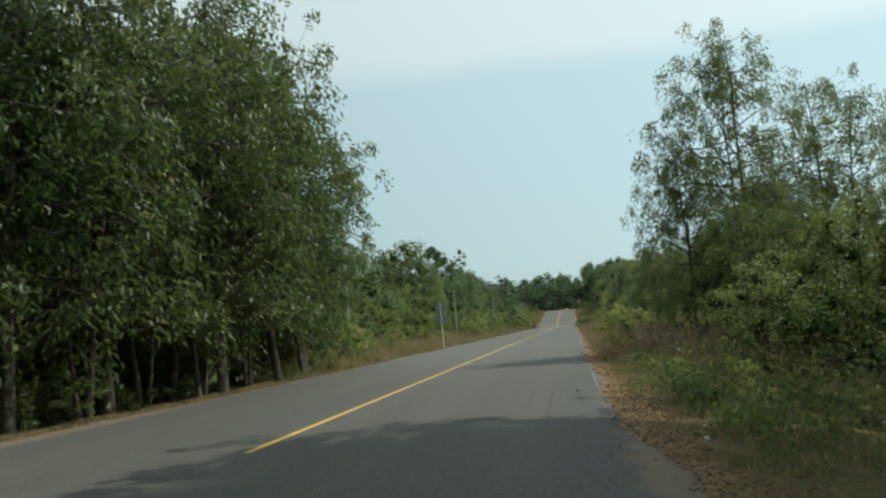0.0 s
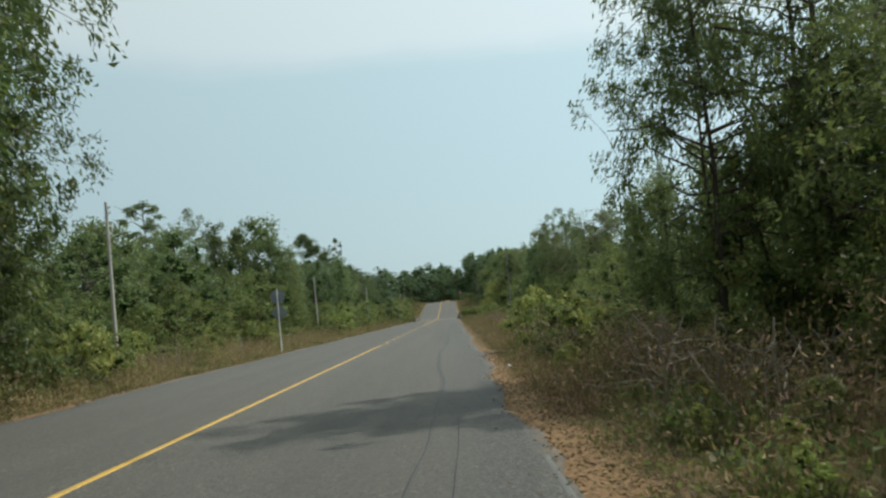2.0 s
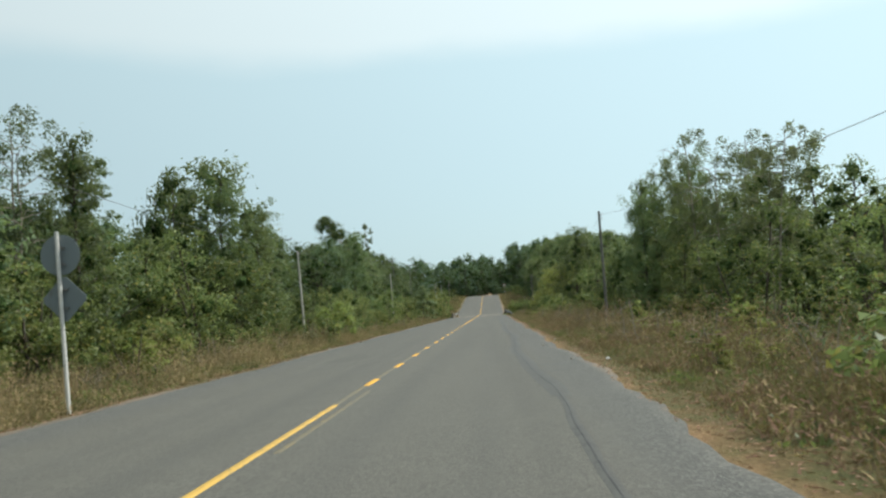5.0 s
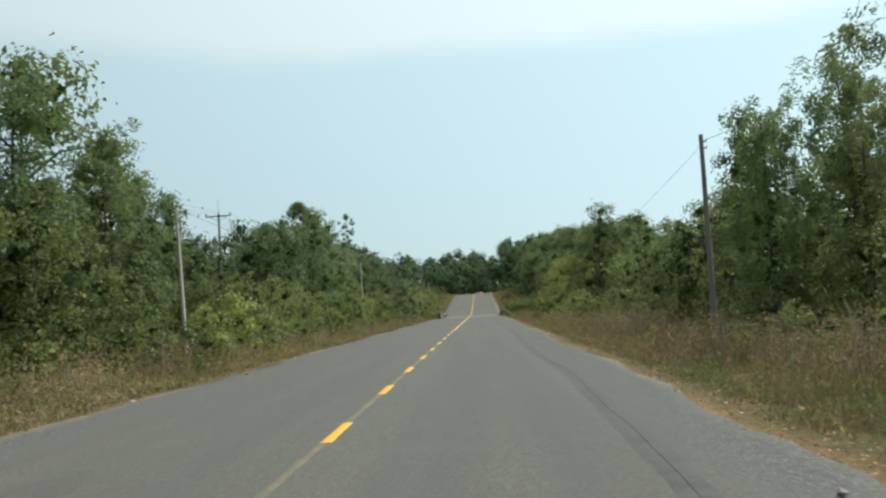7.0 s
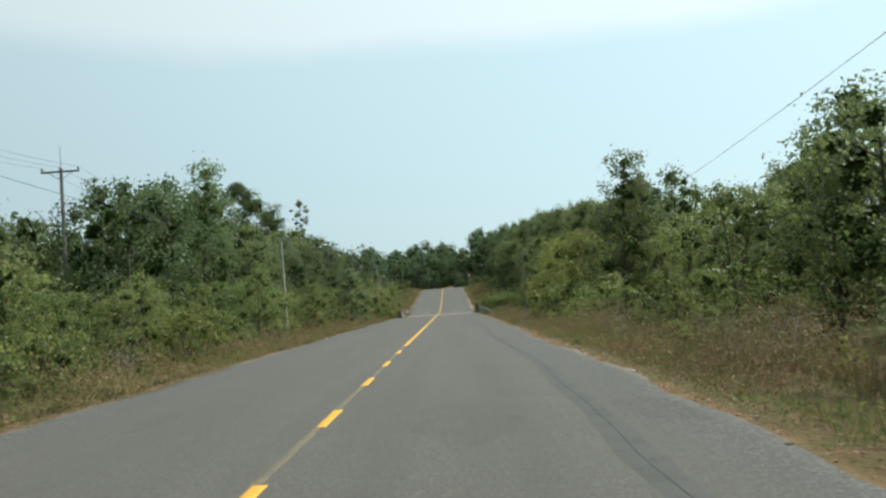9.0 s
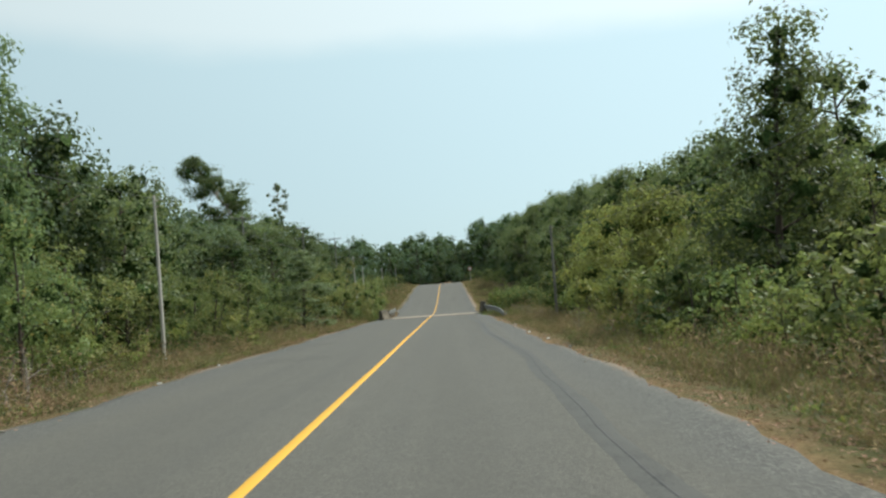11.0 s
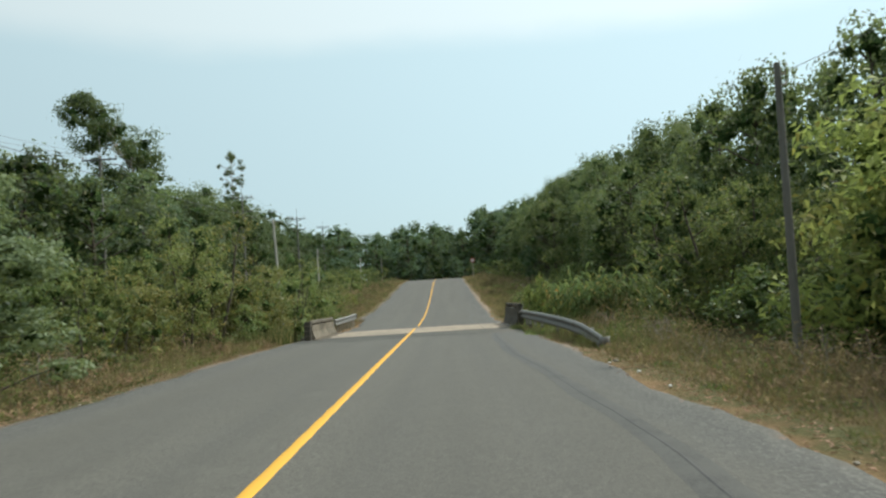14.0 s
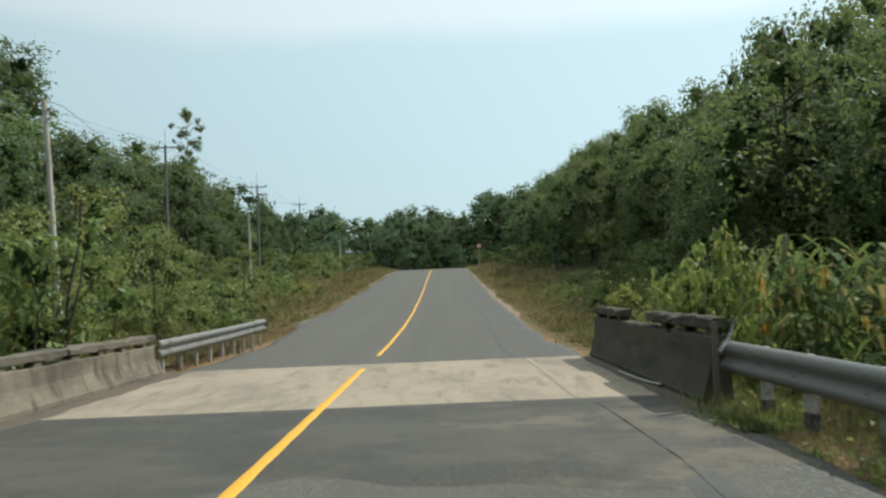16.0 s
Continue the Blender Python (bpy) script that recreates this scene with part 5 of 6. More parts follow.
plant("forest", -20.0, 160, 9.0, "rounded dark green forest tree", which=1)
plant("leaning", -27.0, 252, 26.5, "tall crooked tree leaning over the forest", turn=0.0)
plant("tall", -39.0, 312.5, 25.0, "tall thin tree standing above the forest", which=0, wide=0.6)
for k, (x, y, h) in enumerate(((-27.0, 186, 13.0), (-30.5, 194, 14.0), (-24.8, 179, 12.0), (-22.0, 187, 11.0), (-33.5, 199, 14.5))):
    plant("forest", x, y, h, "rounded dark green forest tree", "forest trees", which=k)
plant("tiered", -8.6, 177.8, 6.4, "dense pale green tree with tiered boughs", wide=1.2)
plant("broad", -9.0, 193.2, 6.4, "leafy tree beside the bridge", which=0, wide=0.8)
for x, y, h in ((-9.0, 196.6, 6.8), (-7.9, 200.2, 6.0), (-8.4, 202.8, 5.0), (-9.8, 190.4, 4.4), (-10.5, 200.5, 5.2)):
    plant("autumn", x, y, h, "yellowing leafy tree beside the bridge", "bridge trees")
for x, y, h in ((-7.9, 196.6, 2.2), (-8.1, 200.0, 3.2), (-8.0, 202.6, 3.0), (-8.1, 205.0, 2.8)):
    plant("shrub", x, y, h, "bushy green shrub behind the parapet", "parapet shrubs")
plant("broad", -7.2, 206.3, 4.8, "dense bushy tree behind the parapet", which=2, turn=0.7, wide=0.95)
plant("shrub", -6.9, 205.0, 4.4, "bushy green shrub behind the parapet", which=1, turn=0.2, wide=0.8)
for x, y, h in ((-11.8, 196.5, 5.2), (-12.2, 191.0, 4.6), (-12.6, 203.0, 5.0)):
    plant("broad", x, y, h, "leafy tree beside the bridge", "bridge trees")


def clear_of(spots, x, y, d):
    return all((x - a) ** 2 + (y - b) ** 2 > d * d for a, b in spots)


poles_at = [(x, y) for x, y, _ in low_left + high_left + right_row]
taken = list(poles_at)


def scatter(key, n, xr, yr, hr, label, group, space=1.6, wide=(0.85, 1.2), tries=12):
    """Plants at random in a strip, heights between hr."""
    for _ in range(n):
        for _ in range(tries):
            x, y = rng.uniform(*xr), rng.uniform(*yr)
            if clear_of(taken[-260:], x, y, space) and clear_of(poles_at, x, y, 1.6) and not (196 < y < 209 and abs(x) < 8.5):
                taken.append((x, y))
                plant(key, x, y, rng.uniform(*hr), label, group, wide=rng.uniform(*wide))
                break


L_BROAD, L_FOREST, L_SHRUB = "leafy green tree at the wood's edge", "rounded dark green forest tree", "bushy green shrub on the road verge"
# left wood
scatter("forest", 18, (-26, -12.5), (2, 46), (10, 14), L_FOREST, "forest trees", 3.0)
scatter("broad", 13, (-13.5, -9.6), (110, 150), (3.4, 5.4), L_BROAD, "wood edge trees", 1.9)
scatter("broad", 7, (-13.5, -9.6), (152, 172), (3.2, 5.0), L_BROAD, "wood edge trees", 1.9)
scatter("forest", 12, (-42, -29), (225, 300), (12, 16), L_FOREST, "forest trees", 3.4)
scatter("broad", 14, (-18, -13.5), (48, 80), (4.6, 6.6), L_BROAD, "wood edge trees", 2.2)
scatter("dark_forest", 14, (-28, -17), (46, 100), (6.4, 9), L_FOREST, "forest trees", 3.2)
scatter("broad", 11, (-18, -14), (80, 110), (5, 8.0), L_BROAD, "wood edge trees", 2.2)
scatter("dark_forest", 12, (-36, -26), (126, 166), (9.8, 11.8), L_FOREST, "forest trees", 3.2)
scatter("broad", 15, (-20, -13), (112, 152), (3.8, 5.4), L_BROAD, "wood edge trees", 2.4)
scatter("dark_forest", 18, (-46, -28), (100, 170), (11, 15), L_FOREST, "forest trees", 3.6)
scatter("broad", 17, (-21, -12.5), (150, 196), (4.2, 6.6), L_BROAD, "wood edge trees", 2.4)
scatter("forest", 14, (-50, -28), (165, 215), (8.6, 11.5), L_FOREST, "forest trees", 3.8)
scatter("forest", 14, (-52, -28), (215, 262), (10.5, 13.5), L_FOREST, "forest trees", 3.8)
scatter("broad", 8, (-24, -13), (228, 262), (2.6, 4.2), L_BROAD, "wood edge trees", 2.6)
scatter("under", 52, (-19, -10.8), (4, 46), (1.8, 3.4), "shaded shrub under the acacias", "understory shrubs", 1.0)
scatter("under", 26, (12.5, 22), (6, 32), (1.6, 3.2), "shaded shrub under the trees", "understory shrubs", 1.1)
scatter("under", 16, (14, 19), (34, 52), (1.8, 3.0), "shaded shrub under the trees", "understory shrubs", 1.1)
# right wood
scatter("broad", 13, (12, 17), (50, 98), (4.4, 6.6), L_BROAD, "wood edge trees", 2.4)
scatter("forest", 11, (19, 30), (44, 100), (7.5, 10.5), L_FOREST, "forest trees", 3.4)
scatter("broad", 12, (13.5, 18.5), (100, 150), (5.0, 7.6), L_BROAD, "wood edge trees", 2.4)
scatter("forest", 17, (19, 33), (108, 170), (9, 11.5), L_FOREST, "forest trees", 3.4)
scatter("broad", 6, (15.5, 20), (178, 196), (4.4, 6.2), L_BROAD, "wood edge trees", 2.4)
scatter("broad", 9, (14, 22), (214, 262), (3.4, 6.6), L_BROAD, "wood edge trees", 2.6)
# closed treelines whose tops rise with the valley sides
def treeline(xr, yr, tops, n, key, label, group, space=2.6):
    ys_, zs_ = zip(*tops)
    for _ in range(n):
        for _ in range(10):
            x, y = rng.uniform(*xr), rng.uniform(*yr)
            gap = 132 < y < 150 and abs(x + 17.3 + 0.492 * (y - 135)) < 3.0
            if clear_of(taken[-160:], x, y, space) and clear_of(poles_at, x, y, 1.8) and not gap:
                taken.append((x, y))
                h = float(np.interp(y, ys_, zs_)) - 2.0 * rng.random() ** 1.5 - float(ground_z(x, y))
                plant(key, x, y, h, label, group, wide=rng.uniform(0.85, 1.1) * min(1.0, 11.5 / h))
                break


treeline((21.5, 27), (168, 345), [(160, 6.6), (181, 7.7), (204, 8.2), (216, 10.0), (242, 11.2), (254, 12.2), (266, 13.0), (285, 13.4), (318, 13.8), (345, 14.0)], 62, "forest", L_FOREST, "forest trees")
treeline((14, 21), (180, 204), [(180, 0.5), (204, 1.5)], 14, "broad", L_BROAD, "wood edge trees", 2.0)
treeline((16, 21.5), (205, 330), [(205, 3.5), (225, 5.0), (262, 6.5), (290, 7.5), (330, 8.0)], 40, "forest", L_FOREST, "forest trees")
treeline((-23.5, -18), (122, 176), [(122, 5.6), (133, 4.8), (142, 6.6), (150, 7.0), (156, 9.2), (162, 8.6), (170, 7.2), (176, 7.2)], 18, "dark_forest", "dark forest tree with a dense crown, shade in its leaf colour", "forest trees")
treeline((-30, -24), (172, 330), [(172, 7.6), (190, 8.8), (200, 7.0), (215, 6.6), (235, 7.4), (248, 7.2), (285, 7.4), (330, 7.4)], 46, "dark_forest", "dark forest tree with a dense crown, shade in its leaf colour", "forest trees")
treeline((-21.5, -15.5), (182, 200), [(182, 4.6), (192, 4.4), (200, 4.0)], 8, "dark_forest", "dark forest tree with a dense crown, shade in its leaf colour", "forest trees", 2.2)
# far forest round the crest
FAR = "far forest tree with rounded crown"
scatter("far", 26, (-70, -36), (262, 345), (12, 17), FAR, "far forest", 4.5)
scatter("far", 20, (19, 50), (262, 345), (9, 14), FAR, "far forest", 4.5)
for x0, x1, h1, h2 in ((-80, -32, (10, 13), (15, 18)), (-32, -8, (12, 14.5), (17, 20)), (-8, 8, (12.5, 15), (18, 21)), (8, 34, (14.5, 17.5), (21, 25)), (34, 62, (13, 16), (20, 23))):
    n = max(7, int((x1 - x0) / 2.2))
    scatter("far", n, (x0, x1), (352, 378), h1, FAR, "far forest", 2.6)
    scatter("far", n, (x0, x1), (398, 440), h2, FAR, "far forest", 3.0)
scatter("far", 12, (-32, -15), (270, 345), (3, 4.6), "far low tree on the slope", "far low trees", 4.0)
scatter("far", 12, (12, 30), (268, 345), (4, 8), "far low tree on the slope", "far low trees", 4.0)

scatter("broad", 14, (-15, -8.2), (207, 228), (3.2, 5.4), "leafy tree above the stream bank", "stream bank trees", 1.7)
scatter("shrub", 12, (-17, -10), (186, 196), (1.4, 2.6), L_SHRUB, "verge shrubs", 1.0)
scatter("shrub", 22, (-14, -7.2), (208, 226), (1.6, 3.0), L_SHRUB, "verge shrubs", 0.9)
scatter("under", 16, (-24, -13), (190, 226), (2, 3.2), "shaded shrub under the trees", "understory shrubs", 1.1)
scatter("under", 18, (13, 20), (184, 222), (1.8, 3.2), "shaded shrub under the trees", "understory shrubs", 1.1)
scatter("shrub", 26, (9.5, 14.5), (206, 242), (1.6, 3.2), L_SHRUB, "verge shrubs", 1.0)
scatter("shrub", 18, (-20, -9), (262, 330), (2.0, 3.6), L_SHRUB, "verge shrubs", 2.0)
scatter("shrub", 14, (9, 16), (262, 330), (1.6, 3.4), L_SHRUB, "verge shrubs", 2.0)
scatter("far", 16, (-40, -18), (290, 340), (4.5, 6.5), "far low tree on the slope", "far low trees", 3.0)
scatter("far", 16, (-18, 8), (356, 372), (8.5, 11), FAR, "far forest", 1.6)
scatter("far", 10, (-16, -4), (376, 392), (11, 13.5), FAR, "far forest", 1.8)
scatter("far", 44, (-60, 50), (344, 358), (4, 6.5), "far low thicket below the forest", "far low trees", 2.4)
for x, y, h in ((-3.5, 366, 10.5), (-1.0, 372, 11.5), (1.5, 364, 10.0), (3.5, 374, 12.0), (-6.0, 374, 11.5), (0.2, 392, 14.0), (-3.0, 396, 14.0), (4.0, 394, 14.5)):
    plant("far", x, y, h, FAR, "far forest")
# shrubs along both verges
for x0, x1, y0, y1, n, h in ((-15.2, -12.6, 46, 108, 22, (1.4, 3.2)), (-12.6, -9.8, 108, 125, 8, (1.4, 3.0)), (-12.8, -9.6, 125, 196, 32, (1.4, 3.2)), (-13, -8.4, 226, 262, 14, (0.9, 2.2)), (8.8, 11.8, 44, 62, 11, (1.2, 2.8)), (11, 13.4, 62, 120, 12, (1.2, 2.6)), (9.6, 13.4, 120, 164, 30, (1.3, 3.4)), (11.4, 14, 164, 184, 12, (1.3, 3.2)), (8.4, 13, 212, 262, 16, (0.9, 2.2))):
    scatter("shrub", n, (x0, x1), (y0, y1), h, L_SHRUB, "verge shrubs", 0.9)
    scatter("bright_shrub", n // 3, (x0, x1), (y0, y1), (h[0] * 0.8, h[1] * 0.85), "yellow-green leafy shrub on the road verge", "verge shrubs", 0.9)
scatter("bright_shrub", 22, (7.0, 10), (11, 30), (0.35, 0.8), "low green weeds in the roadside shade", "verge weeds", 0.5)
scatter("shrub", 10, (7.6, 12), (10, 30), (0.5, 1.0), "low green weeds in the roadside shade", "verge shrubs", 0.7)
scatter("shrub", 14, (-10.5, -7.2), (14, 46), (0.7, 1.6), L_SHRUB, "verge shrubs", 0.8)
scatter("bright_shrub", 16, (7.2, 9.4), (56, 150), (0.5, 1.0), "small green sapling in the verge weeds", "verge saplings", 1.2)
scatter("bright_shrub", 12, (-9.2, -7.2), (50, 190), (0.5, 1.1), "small green sapling in the verge weeds", "verge saplings", 1.2)
for x, y, h in ((15.6, 164.5, 6.4), (14.8, 167.0, 7.4), (16.6, 169.5, 8.2), (15.2, 172.0, 7.6), (16.2, 176.0, 8.4), (14.6, 177.5, 6.4), (17.0, 166.0, 7.8), (15.4, 182.0, 7.0)):
    plant("yellow_shrub", x, y, h, "tall yellow-green bamboo-like thicket", "yellow thicket", wide=1.1)
for x, y, h in ((13.2, 160.0, 4.4), (13.0, 163.4, 4.6), (12.6, 167.2, 3.8), (13.6, 157.0, 5.0), (12.8, 171.0, 3.6)):
    plant("broad", x, y, h, "leafy tree in front of the yellow thicket", "wood edge trees")
scatter("yellow_shrub", 5, (7.4, 9), (205, 210), (1.2, 1.9), "bright yellow-green creeper by the parapet", "creepers", 0.7)
scatter("dead_shrub", 46, (7.4, 12.5), (27, 46), (0.9, 1.7), "dry brown leafless shrub on the verge", "dry shrubs", 0.55)
scatter("dead_shrub", 60, (7.6, 11.2), (46, 130), (0.7, 1.7), "dry brown leafless shrub on the verge", "dry shrubs", 0.7)
scatter("dead_shrub", 40, (-12.6, -7.8), (44, 108), (0.8, 1.6), "dry brown leafless shrub on the verge", "dry shrubs", 0.7)
scatter("dead_shrub", 30, (-10.8, -7.6), (108, 196), (0.6, 1.5), "dry brown leafless shrub on the verge", "dry shrubs", 0.7)
scatter("dead_shrub", 14, (7.5, 11), (130, 196), (0.6, 1.2), "dry brown leafless shrub on the verge", "dry shrubs", 0.7)


def far_woods(side, seed):
    """Closed wood behind the trees of the roadside: crowns too many to count, in one mesh."""
    g = np.random.default_rng(seed)
    n = 980
    x = side * g.uniform(27, 110, n) ** 1.0
    y = g.uniform(-30, 430, n)
    h = g.uniform(5.0, 8.0, n)
    base = ground_z(x, y)
    ico, tri = ICO
    lumps = 3
    k = np.repeat(np.arange(n), lumps)
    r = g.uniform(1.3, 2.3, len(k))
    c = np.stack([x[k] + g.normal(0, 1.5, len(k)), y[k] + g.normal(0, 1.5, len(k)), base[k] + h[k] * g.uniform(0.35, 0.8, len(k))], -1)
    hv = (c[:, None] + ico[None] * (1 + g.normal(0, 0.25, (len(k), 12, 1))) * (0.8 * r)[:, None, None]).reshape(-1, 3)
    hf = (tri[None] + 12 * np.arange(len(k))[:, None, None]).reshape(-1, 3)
    m = 20
    q = np.repeat(np.arange(len(k)), m)
    d = g.normal(0, 1, (len(q), 3)) + np.array([0, 0, 0.5])
    d /= np.linalg.norm(d, axis=1, keepdims=True)
    along = np.cross(d, g.normal(0, 1, (len(q), 3)))
    lv, lf = leaf_tris(c[q] + d * (r[q] * g.uniform(0.75, 1.15, len(q)))[:, None], along, 0.85, 0.6, g, face=d + 0.35 * g.normal(0, 1, (len(q), 3)))
    stems = np.stack([x, y, base], -1)
    s0 = np.stack([stems + np.array([a, b, z]) for a, b, z in ((0.15, 0, -0.3), (-0.08, 0.13, -0.3), (-0.08, -0.13, -0.3))] + [stems + np.stack([0 * h, 0 * h, 0.8 * h], -1)], 1).reshape(-1, 3)
    sf = (np.array([[0, 1, 3], [1, 2, 3], [2, 0, 3]])[None] + 4 * np.arange(n)[:, None, None]).reshape(-1, 3)
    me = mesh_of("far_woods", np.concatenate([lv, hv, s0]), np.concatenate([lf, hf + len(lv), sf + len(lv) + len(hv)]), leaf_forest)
    # crown cores use the green that is darkened to stand for shade
    me.materials.append(leaf_heart_shade)
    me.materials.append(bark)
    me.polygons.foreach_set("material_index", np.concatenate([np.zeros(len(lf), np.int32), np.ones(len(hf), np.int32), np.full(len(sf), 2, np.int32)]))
    return tagged(new("far_woods", me), "closed green woodland behind the roadside trees", "woodland", kind="stuff")


far_woods(-1, 901)
far_woods(1, 902)


# ---- grass, litter of leaves ----
def blades(name, n, xr, yr, height, mat, label, seed, width=0.014, lean=0.35, keep=None):
    g = np.random.default_rng(seed)
    m = max(1, n // 9)
    cx, cy = g.uniform(xr[0], xr[1], m), g.uniform(yr[0], yr[1], m)
    if keep:
        ok = keep(cx, cy, g)
        cx, cy = cx[ok], cy[ok]
    k = g.integers(0, len(cx), n)
    x, y = cx[k] + g.normal(0, 0.13, n), cy[k] + g.normal(0, 0.13, n)
    tall = (0.55 + 0.9 * g.random(len(cx)))[k] * g.uniform(0.5, 1.15, n) * height
    z = ground_z(x, y) - 0.02
    a = g.uniform(0, 6.28, n)
    dx, dy = np.cos(a), np.sin(a)
    b = g.uniform(0, 6.28, n)
    ln = lean * tall * g.uniform(0.3, 1.6, n)
    w = width * g.uniform(0.7, 1.4, n)
    p0 = np.stack([x - dx * w, y - dy * w, z], -1)
    p1 = np.stack([x + dx * w, y + dy * w, z], -1)
    p3 = np.stack([x + np.cos(b) * ln, y + np.sin(b) * ln, z + tall], -1)
    v = np.stack([p0, p1, p3], 1).reshape(-1, 3)
    ob = new(name, mesh_of(name, v, np.arange(3 * n).reshape(-1, 3), mat))
    return tagged(ob, label, "grass", kind="stuff")


no_bridge = lambda x, y, g: (np.abs(y - 202.3) > 4.2) | (np.abs(x) > 8)
patchy = lambda x, y, g: no_bridge(x, y, g) & (np.sin(x * 1.3 + y * 0.37) + np.sin(y * 0.83 - x * 0.6) + g.normal(0, 0.8, len(x)) > -0.3)
for s, seed in ((1, 21), (-1, 41)):
    xr = lambda a, b: (a, b) if s > 0 else (-b, -a)
    blades("short_grass", 34000, xr(5.85, 7.4), (12, 196), 0.12, blade_dry, "short dry grass along the asphalt edge", seed, width=0.008, lean=0.8, keep=no_bridge)
    blades("green_grass", 18000, xr(6.5, 9.5), (8 if s > 0 else 32, 196), 0.26, blade_green, "green roadside grass among dry stalks", seed + 1, width=0.008, lean=0.6, keep=patchy)
    blades("dry_grass", 26000, xr(6.4, 10.5), (24 if s > 0 else 38, 196), 0.6, blade_dry, "dry straw-coloured grass on the verge", seed + 2, width=0.006, lean=0.6, keep=patchy)
    blades("dry_stalks", 10000, xr(7.2, 11.8), (24, 116) if s > 0 else (44, 112), 1.05, leaf_dead, "tall brown withered stalks at the back of the verge", seed + 6, width=0.007, lean=0.28, keep=patchy)
    blades("dry_grass", 24000, xr(5.8, 12), (206 if s < 0 else 196, 330), 0.4, blade_dry, "dry straw-coloured grass past the bridge", seed + 4, width=0.016, keep=no_bridge)
    blades("green_grass", 16000, xr(6.2, 14), (206, 320), 0.45, blade_green, "green grass past the bridge", seed + 5, width=0.018, keep=patchy)
blades("dry_grass", 5000, (5.7, 8), (183, 199), 0.34, blade_dry, "dry straw-coloured grass round the crash barrier", 26, width=0.008)
blades("green_grass", 3000, (5.9, 8), (183, 199), 0.36, blade_green, "green grass round the crash barrier", 27, width=0.009)
blades("dry_grass", 2200, (5.3, 6.1), (186, 198), 0.2, blade_dry, "dry straw-coloured grass in front of the crash barrier", 30, width=0.008)
blades("dry_grass", 2600, (-6.2, -4.75), (206.2, 224), 0.3, blade_dry, "dry grass under the crash barrier", 31, width=0.01)
blades("green_grass", 1500, (5.1, 6.0), (196.6, 199.4), 0.3, blade_green, "green grass in front of the crash barrier", 29, width=0.009)
blades("tall_grass", 16000, (-13, -5.6), (196, 214), 0.9, blade_green, "tall green grass behind the parapet", 28, width=0.013, keep=lambda x, y, g: x < -5.6)


def weeds(name, n, side, yr, mat, label, seed, leaf=(0.085, 0.03), tall=1.0, start=0.6, reach=4.9):
    """Knee-high tangle of weeds that rises away from the asphalt and comes in patches."""
    g = np.random.default_rng(seed)
    m = n // 14
    u = start + (reach - start) * g.random(m) ** 1.15
    y = g.uniform(yr[0], yr[1], m)
    ph = g.uniform(0, 6, 4)
    patch = np.sin(u * 1.1 + y * 0.31 + ph[0]) + np.sin(y * 0.73 - u * 0.7 + ph[1]) + 0.7 * np.sin(y * 2.1 + ph[2]) + g.normal(0, 0.5, m)
    ok = (patch > -0.35) & ~((np.abs(y - 202.3) < 4.5) & (u < 2.6))
    u, y, patch = u[ok], y[ok], patch[ok]
    h = np.clip(0.10 + 0.34 * (u - 0.55), 0.07, 1.15) * (0.55 + 0.25 * np.clip(patch, 0, 2)) * g.uniform(0.6, 1.4, len(u)) * tall
    if side > 0:
        h = h * np.where((y > 158) & (y < 184), 0.55, 1.0)
    k = g.integers(0, len(u), n)
    t = g.random(n) ** 0.8
    spread = 0.05 + 0.16 * t
    edge = np.where(side > 0, edge_r(y[k]), -edge_l(y[k]))
    x = side * (edge + u[k] + g.normal(0, 1, n) * spread)
    yy = y[k] + g.normal(0, 1, n) * spread
    z = ground_z(x, yy) + h[k] * t
    along = g.normal(0, 0.7, (n, 3)) + np.array([0, 0, 0.8])
    v, f = leaf_tris(np.stack([x, yy, z], -1), along, leaf[0], leaf[1], g)
    ob = new(name, mesh_of(name, v, f, mat))
    return tagged(ob, label, "weeds", kind="stuff")


for s in (1, -1):
    weeds("dry_weeds", 60000, s, (24 if s > 0 else 36, 118), leaf_dead, "waist-high brown withered weeds on the verge", 80 + s, (0.125, 0.024), 1.5, 0.7, 6.2)
    weeds("dry_weeds", 30000, s, (118, 197), leaf_dead, "knee-high brown withered weeds on the verge", 180 + s, (0.125, 0.024), 1.3, 0.7, 4.8)
    weeds("olive_weeds", 40000, s, (8 if s > 0 else 34, 197), leaf_olive, "knee-high olive weeds on the verge", 84 + s, tall=1.35, start=0.55)
    weeds("green_weeds", 17000, s, (8 if s > 0 else 30, 197), leaf_broad, "leafy green weeds on the verge", 88 + s, (0.1, 0.045), 0.9, 0.8)
    if s > 0:
        weeds("green_weeds", 4500, s, (184, 198), leaf_broad, "leafy green weeds round the crash barrier", 70 + s, (0.1, 0.04), 1.5, 0.6)
        weeds("green_weeds", 2600, s, (188, 198), leaf_broad, "leafy green weeds in front of the crash barrier", 77, (0.11, 0.04), 2.0, 0.0, 0.9)
        weeds("green_weeds", 1400, s, (196.4, 199.3), leaf_broad, "leafy green weeds in front of the crash barrier", 75, (0.1, 0.04), 2.2, -0.1, 0.6)
    weeds("dry_weeds", 14000, s, (206.5, 330), leaf_dead, "knee-high brown withered weeds past the bridge", 92 + s, (0.2, 0.05))
    weeds("olive_weeds", 14000, s, (206.5, 330), leaf_olive, "olive weeds past the bridge", 96 + s, (0.2, 0.06))


weeds("green_weeds", 3600, 1, (10, 33), leaf_broad, "fresh green weeds along the leaf litter", 301, (0.12, 0.055), 1.3, 1.4, 2.4)
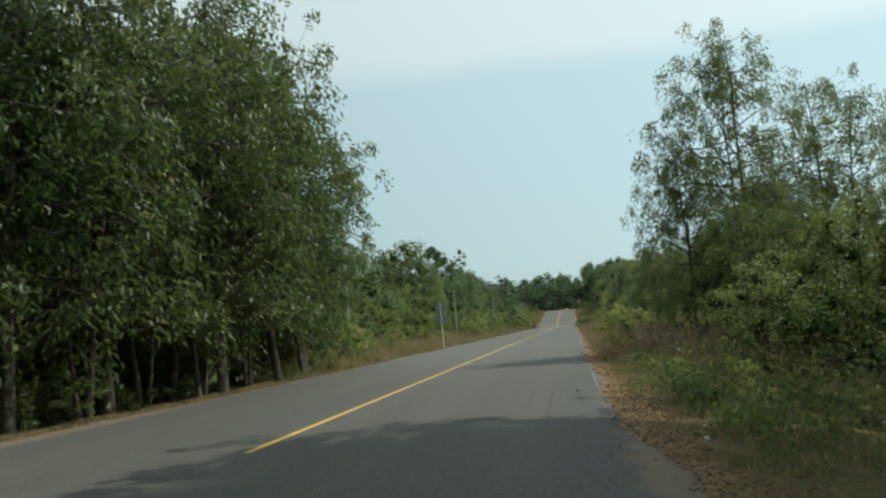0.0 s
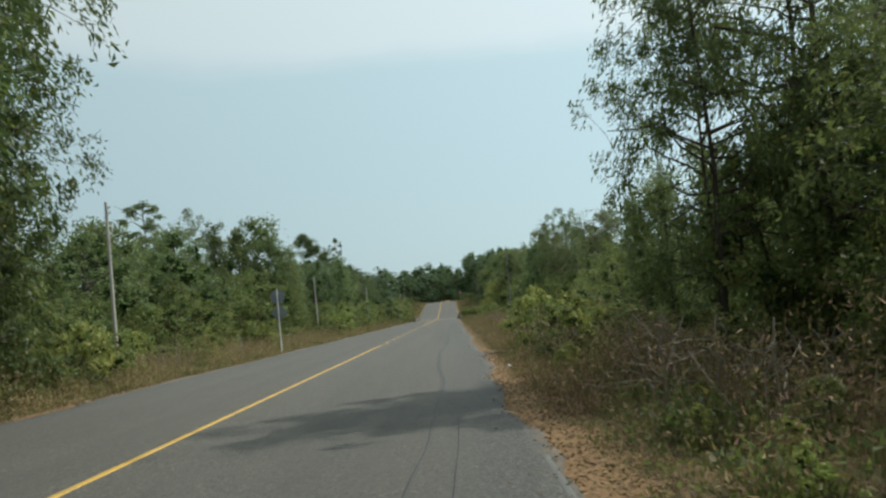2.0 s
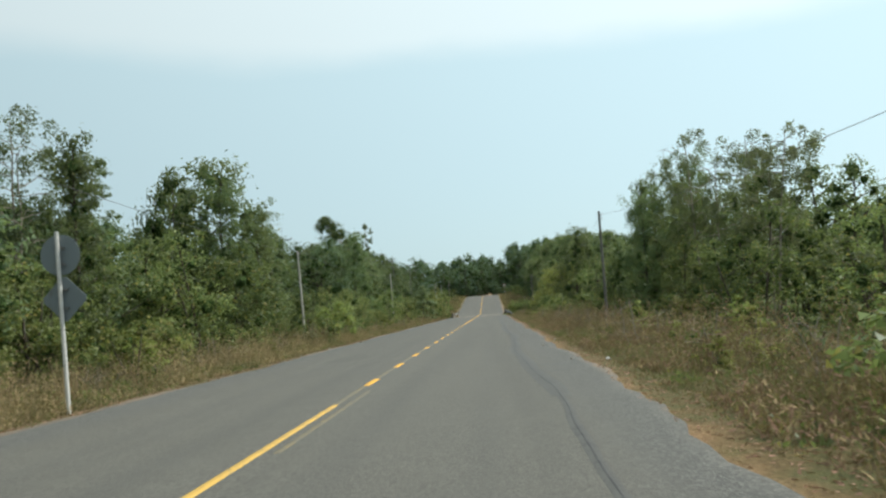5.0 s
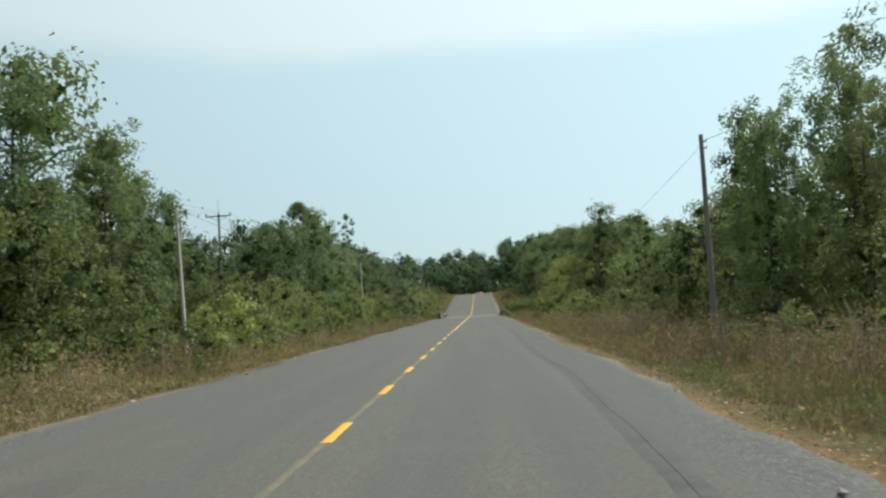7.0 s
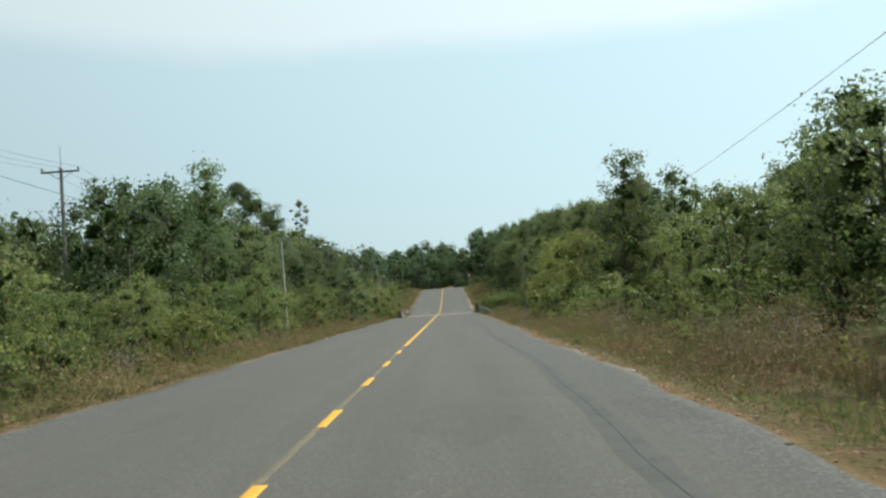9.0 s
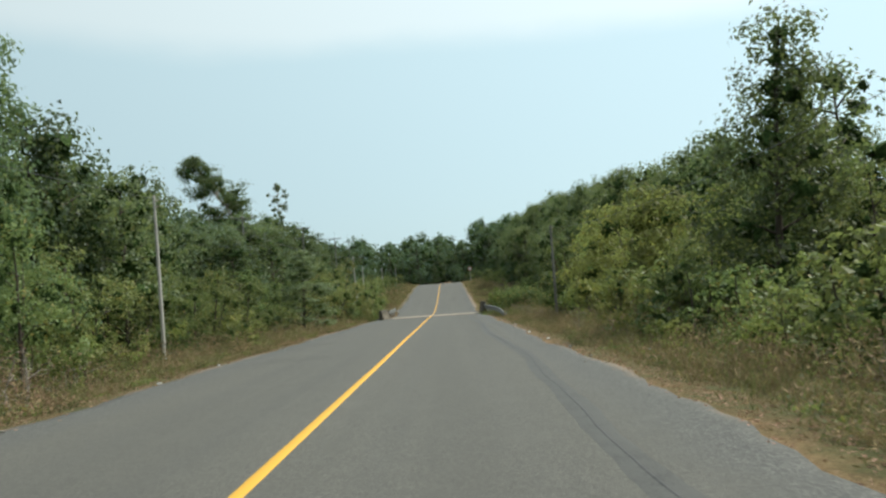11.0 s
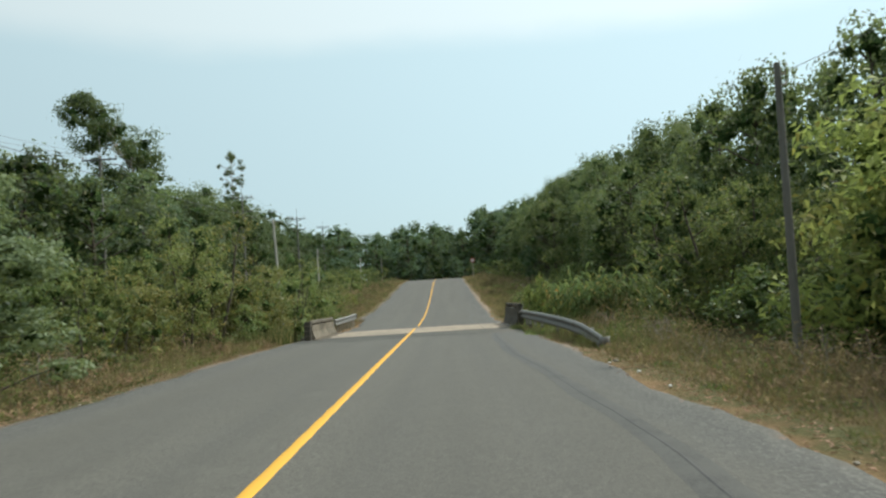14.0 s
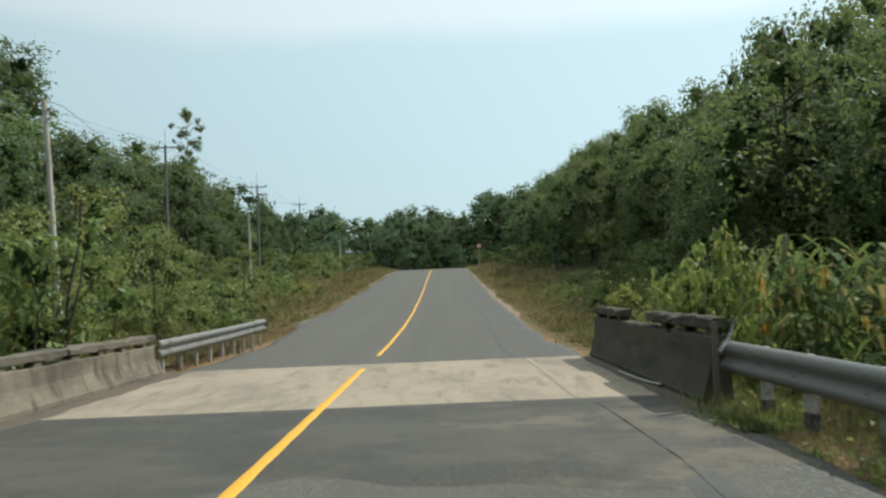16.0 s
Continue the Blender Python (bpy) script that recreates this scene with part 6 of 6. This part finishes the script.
blades("straw_litter", 9000, (5.35, 7.1), (7, 44), 0.06, blade_dry, "loose dry straw lying on the leaf litter", 302, width=0.007, lean=3.2)


def fallen_leaves(n, xr, yr, seed):
    g = np.random.default_rng(seed)
    x = g.normal((xr[0] + xr[1]) / 2, (xr[1] - xr[0]) / 3.2, n)
    y = g.uniform(yr[0], yr[1], n)
    over = (x > edge_l(y)) & (x < edge_r(y))
    inside = (x > edge_l(y) + 0.15) & (x < edge_r(y) - 0.15) & (g.random(n) > 0.04)
    x, y, over = x[~inside], y[~inside], over[~inside]
    n = len(x)
    z = np.where(over, road_z(y), ground_z(x, y)) + 0.006
    v, f = leaf_tris(np.stack([x, y, z], -1), np.stack([g.normal(size=n), g.normal(size=n), g.normal(0, 0.08, n)], -1), 0.07, 0.022, g, 0.1)
    ob = new("fallen_leaves", mesh_of("fallen_leaves", v, f, leaf_litter))
    return tagged(ob, "dry brown fallen leaves along the asphalt edge", "leaves", kind="stuff")


fallen_leaves(20000, (5.2, 7.2), (6, 48), 31)
fallen_leaves(9000, (5.2, 6.2), (48, 196), 32)
fallen_leaves(14000, (-6.5, -5.3), (10, 196), 33)


def reed_clump(x, y, h, seed):
    """Tall reeds with arching blades and a few dead golden leaves."""
    g = np.random.default_rng(seed)
    root = tagged(new("reed_clump"), "tall green reeds with hanging golden leaves", "reed")
    root.location = (x, y, float(ground_z(x, y)))
    stems, bl = [], []
    for s in range(9):
        a, r = g.uniform(0, 6.28), g.uniform(0.1, 0.7)
        hh = h * g.uniform(0.65, 1.0)
        lean = g.uniform(0.05, 0.3)
        t = np.linspace(0, 1, 6)
        p = np.stack([r * math.cos(a) + lean * hh * t ** 2 * math.cos(a), r * math.sin(a) + lean * hh * t ** 2 * math.sin(a), hh * t - 0.1], -1)
        stems.append(tube(p, 0.014 * (1 - 0.6 * t), 5))
        for q in range(10):
            k = g.uniform(0.3, 1.0)
            b0 = np.array([np.interp(k, t, p[:, c]) for c in range(3)])
            az = g.uniform(0, 6.28)
            d = np.array([math.cos(az), math.sin(az), 0])
            sd = np.array([-d[1], d[0], 0])
            L, W = g.uniform(0.7, 1.25), g.uniform(0.035, 0.065)
            for u in range(4):
                u0, u1 = u / 4, (u + 1) / 4
                f0 = b0 + d * L * u0 * 0.8 + np.array([0, 0, L * (0.75 * u0 - 1.05 * u0 ** 2)])
                f1 = b0 + d * L * u1 * 0.8 + np.array([0, 0, L * (0.75 * u1 - 1.05 * u1 ** 2)])
                w0, w1 = W * math.sin(math.pi * (0.15 + 0.8 * u0)), W * math.sin(math.pi * (0.15 + 0.84 * u1))
                bl.append((np.array([f0 - sd * w0, f0 + sd * w0, f1 + sd * w1, f1 - sd * w1]), np.array([[0, 1, 2, 3]])))
    v, f = joined(stems)
    part_mesh("stalk", mesh_of("stalk", v, f, leaf_reed, True), root)
    v, f = joined(bl)
    part_mesh("foliage", mesh_of("foliage", v, f, leaf_reed), root)
    return root


k = 0
while k < 24:
    x, y = 7.2 + 5.8 * rng.random(), 193.5 + 14 * rng.random()
    if y < 200.6 + 2.45 * (x - 6):
        reed_clump(x, y, rng.uniform(2.2, 3.2) + float(road_z(y) - ground_z(x, y)), 60 + k)
        k += 1
for k in range(15):
    x, y = 7.0 + 1.7 * rng.random(), 198.5 + 6 * rng.random()
    z = float(road_z(y)) + rng.uniform(0.7, 1.7)
    g = np.random.default_rng(300 + k)
    c = np.zeros((4, 3)) + g.normal(0, 0.06, (4, 3))
    v, f = leaf_tris(c, np.tile([[0.1, 0.05, -1.0]], (4, 1)) + g.normal(0, 0.15, (4, 3)), 0.3, 0.09, g, blade=True)
    stalk = tube([(0.25, 0.1, 1.0 - 0.95), (0.12, 0.05, 0.2), (0, 0, 0.12)], [0.006, 0.006, 0.004], 4)
    root = tagged(new("golden_leaf"), "hanging dead golden leaf among the reeds", "leaf", "golden leaves")
    root.location = (x, y, z)
    part_mesh("leaf_blade", mesh_of("leaf_blade", v, f, leaf_gold), root)
    part_mesh("stalk", mesh_of("stalk", *stalk, blade_dry), root)


# ---- litter and stones ----
def crumpled(x, y, size, mat, label, seed, flat=0.5, name="litter_scrap"):
    g = np.random.default_rng(seed)
    bm = bmesh.new()
    bmesh.ops.create_icosphere(bm, subdivisions=2, radius=size / 2)
    ph = g.uniform(0, 6, 6)
    for w in bm.verts:
        d = w.co.normalized()
        r = 1 + 0.28 * math.sin(5 * d.x + ph[0]) * math.sin(4 * d.y + ph[1]) + 0.22 * math.sin(9 * d.z + ph[2] + 3 * d.x) + g.normal(0, 0.06)
        w.co = Vector((w.co.x * r * 1.2, w.co.y * r * 0.8, w.co.z * r * flat))
    ob = part(name, bm, mat, None)
    on_road = edge_l(y) < x < edge_r(y)
    ob.location = (x, y, float(road_z(y) if on_road else ground_z(x, y)) + size * flat * 0.36)
    ob.rotation_euler = (0, 0, g.uniform(0, 6))
    return tagged(ob, label, "litter" if name == "litter_scrap" else "stone", "roadside litter" if name == "litter_scrap" else "loose stones")


LIT = "crumpled white plastic scrap on the verge"
for k, (x, y, s) in enumerate([(5.78, 40.05, 0.2), (5.7, 47.5, 0.16), (5.55, 121.4, 0.14), (5.36, 155.1, 0.22), (5.5, 149.8, 0.16), (-5.6, 102.9, 0.13), (-5.5, 88.1, 0.12), (9.6, 14.5, 0.22), (8.2, 15.4, 0.18), (6.6, 12.2, 0.12), (6.4, 10.9, 0.14), (5.5, 82.5, 0.07), (5.6, 83.5, 0.08), (-5.5, 146.6, 0.14), (-5.4, 141.2, 0.14), (5.66, 166.1, 0.13), (5.4, 162.6, 0.13), (5.45, 173.5, 0.12), (5.55, 176.0, 0.12), (5.45, 178.2, 0.1), (5.4, 111.6, 0.13), (6.0, 70.2, 0.2)]):
    crumpled(x, y, 0.7 * s, plastic_white, LIT, 400 + k)
for k in range(46):
    y = rng.uniform(8, 196)
    s = rng.choice([-1, 1])
    crumpled(float(edge_r(y) if s > 0 else edge_l(y)) + s * rng.uniform(-0.5, 0.35), y, rng.uniform(0.05, 0.11), stone, "small grey stone at the asphalt edge", 500 + k, 0.7, "loose_stone")


def dead_branch(x, y, size, seed):
    g = np.random.default_rng(seed)
    pieces = []
    main = np.array([(0, 0, 0.0), (0.2, 0.05, 0.28), (0.32, -0.05, 0.6), (0.55, 0.0, 0.85), (0.62, 0.1, 1.15)]) * size
    pieces.append(tube(main, [0.035, 0.03, 0.024, 0.016, 0.006], 6))
    for k in range(7):
        b = main[g.integers(1, 4)]
        e = b + g.normal(0, 0.3, 3) * size + np.array([0, 0, 0.25 * size])
        pieces.append(tube(np.stack([b, (b + e) / 2 + g.normal(0, 0.05, 3), e]), [0.016, 0.011, 0.004], 5))
    v, f = joined(pieces)
    ob = new("dead_branch", mesh_of("dead_branch", v, f, bark_pale, True))
    ob.location = (x, y, float(ground_z(x, y)) - 0.02)
    ob.rotation_euler = (0, 0, g.uniform(0, 6))
    return tagged(ob, "bare pale dead branch in the shade", "branch")


for k, (x, y, s) in enumerate([(9.4, 27.5, 0.5), (9.6, 33.6, 0.5), (9.8, 37.0, 0.6)]):
    dead_branch(x, y, s, 700 + k)
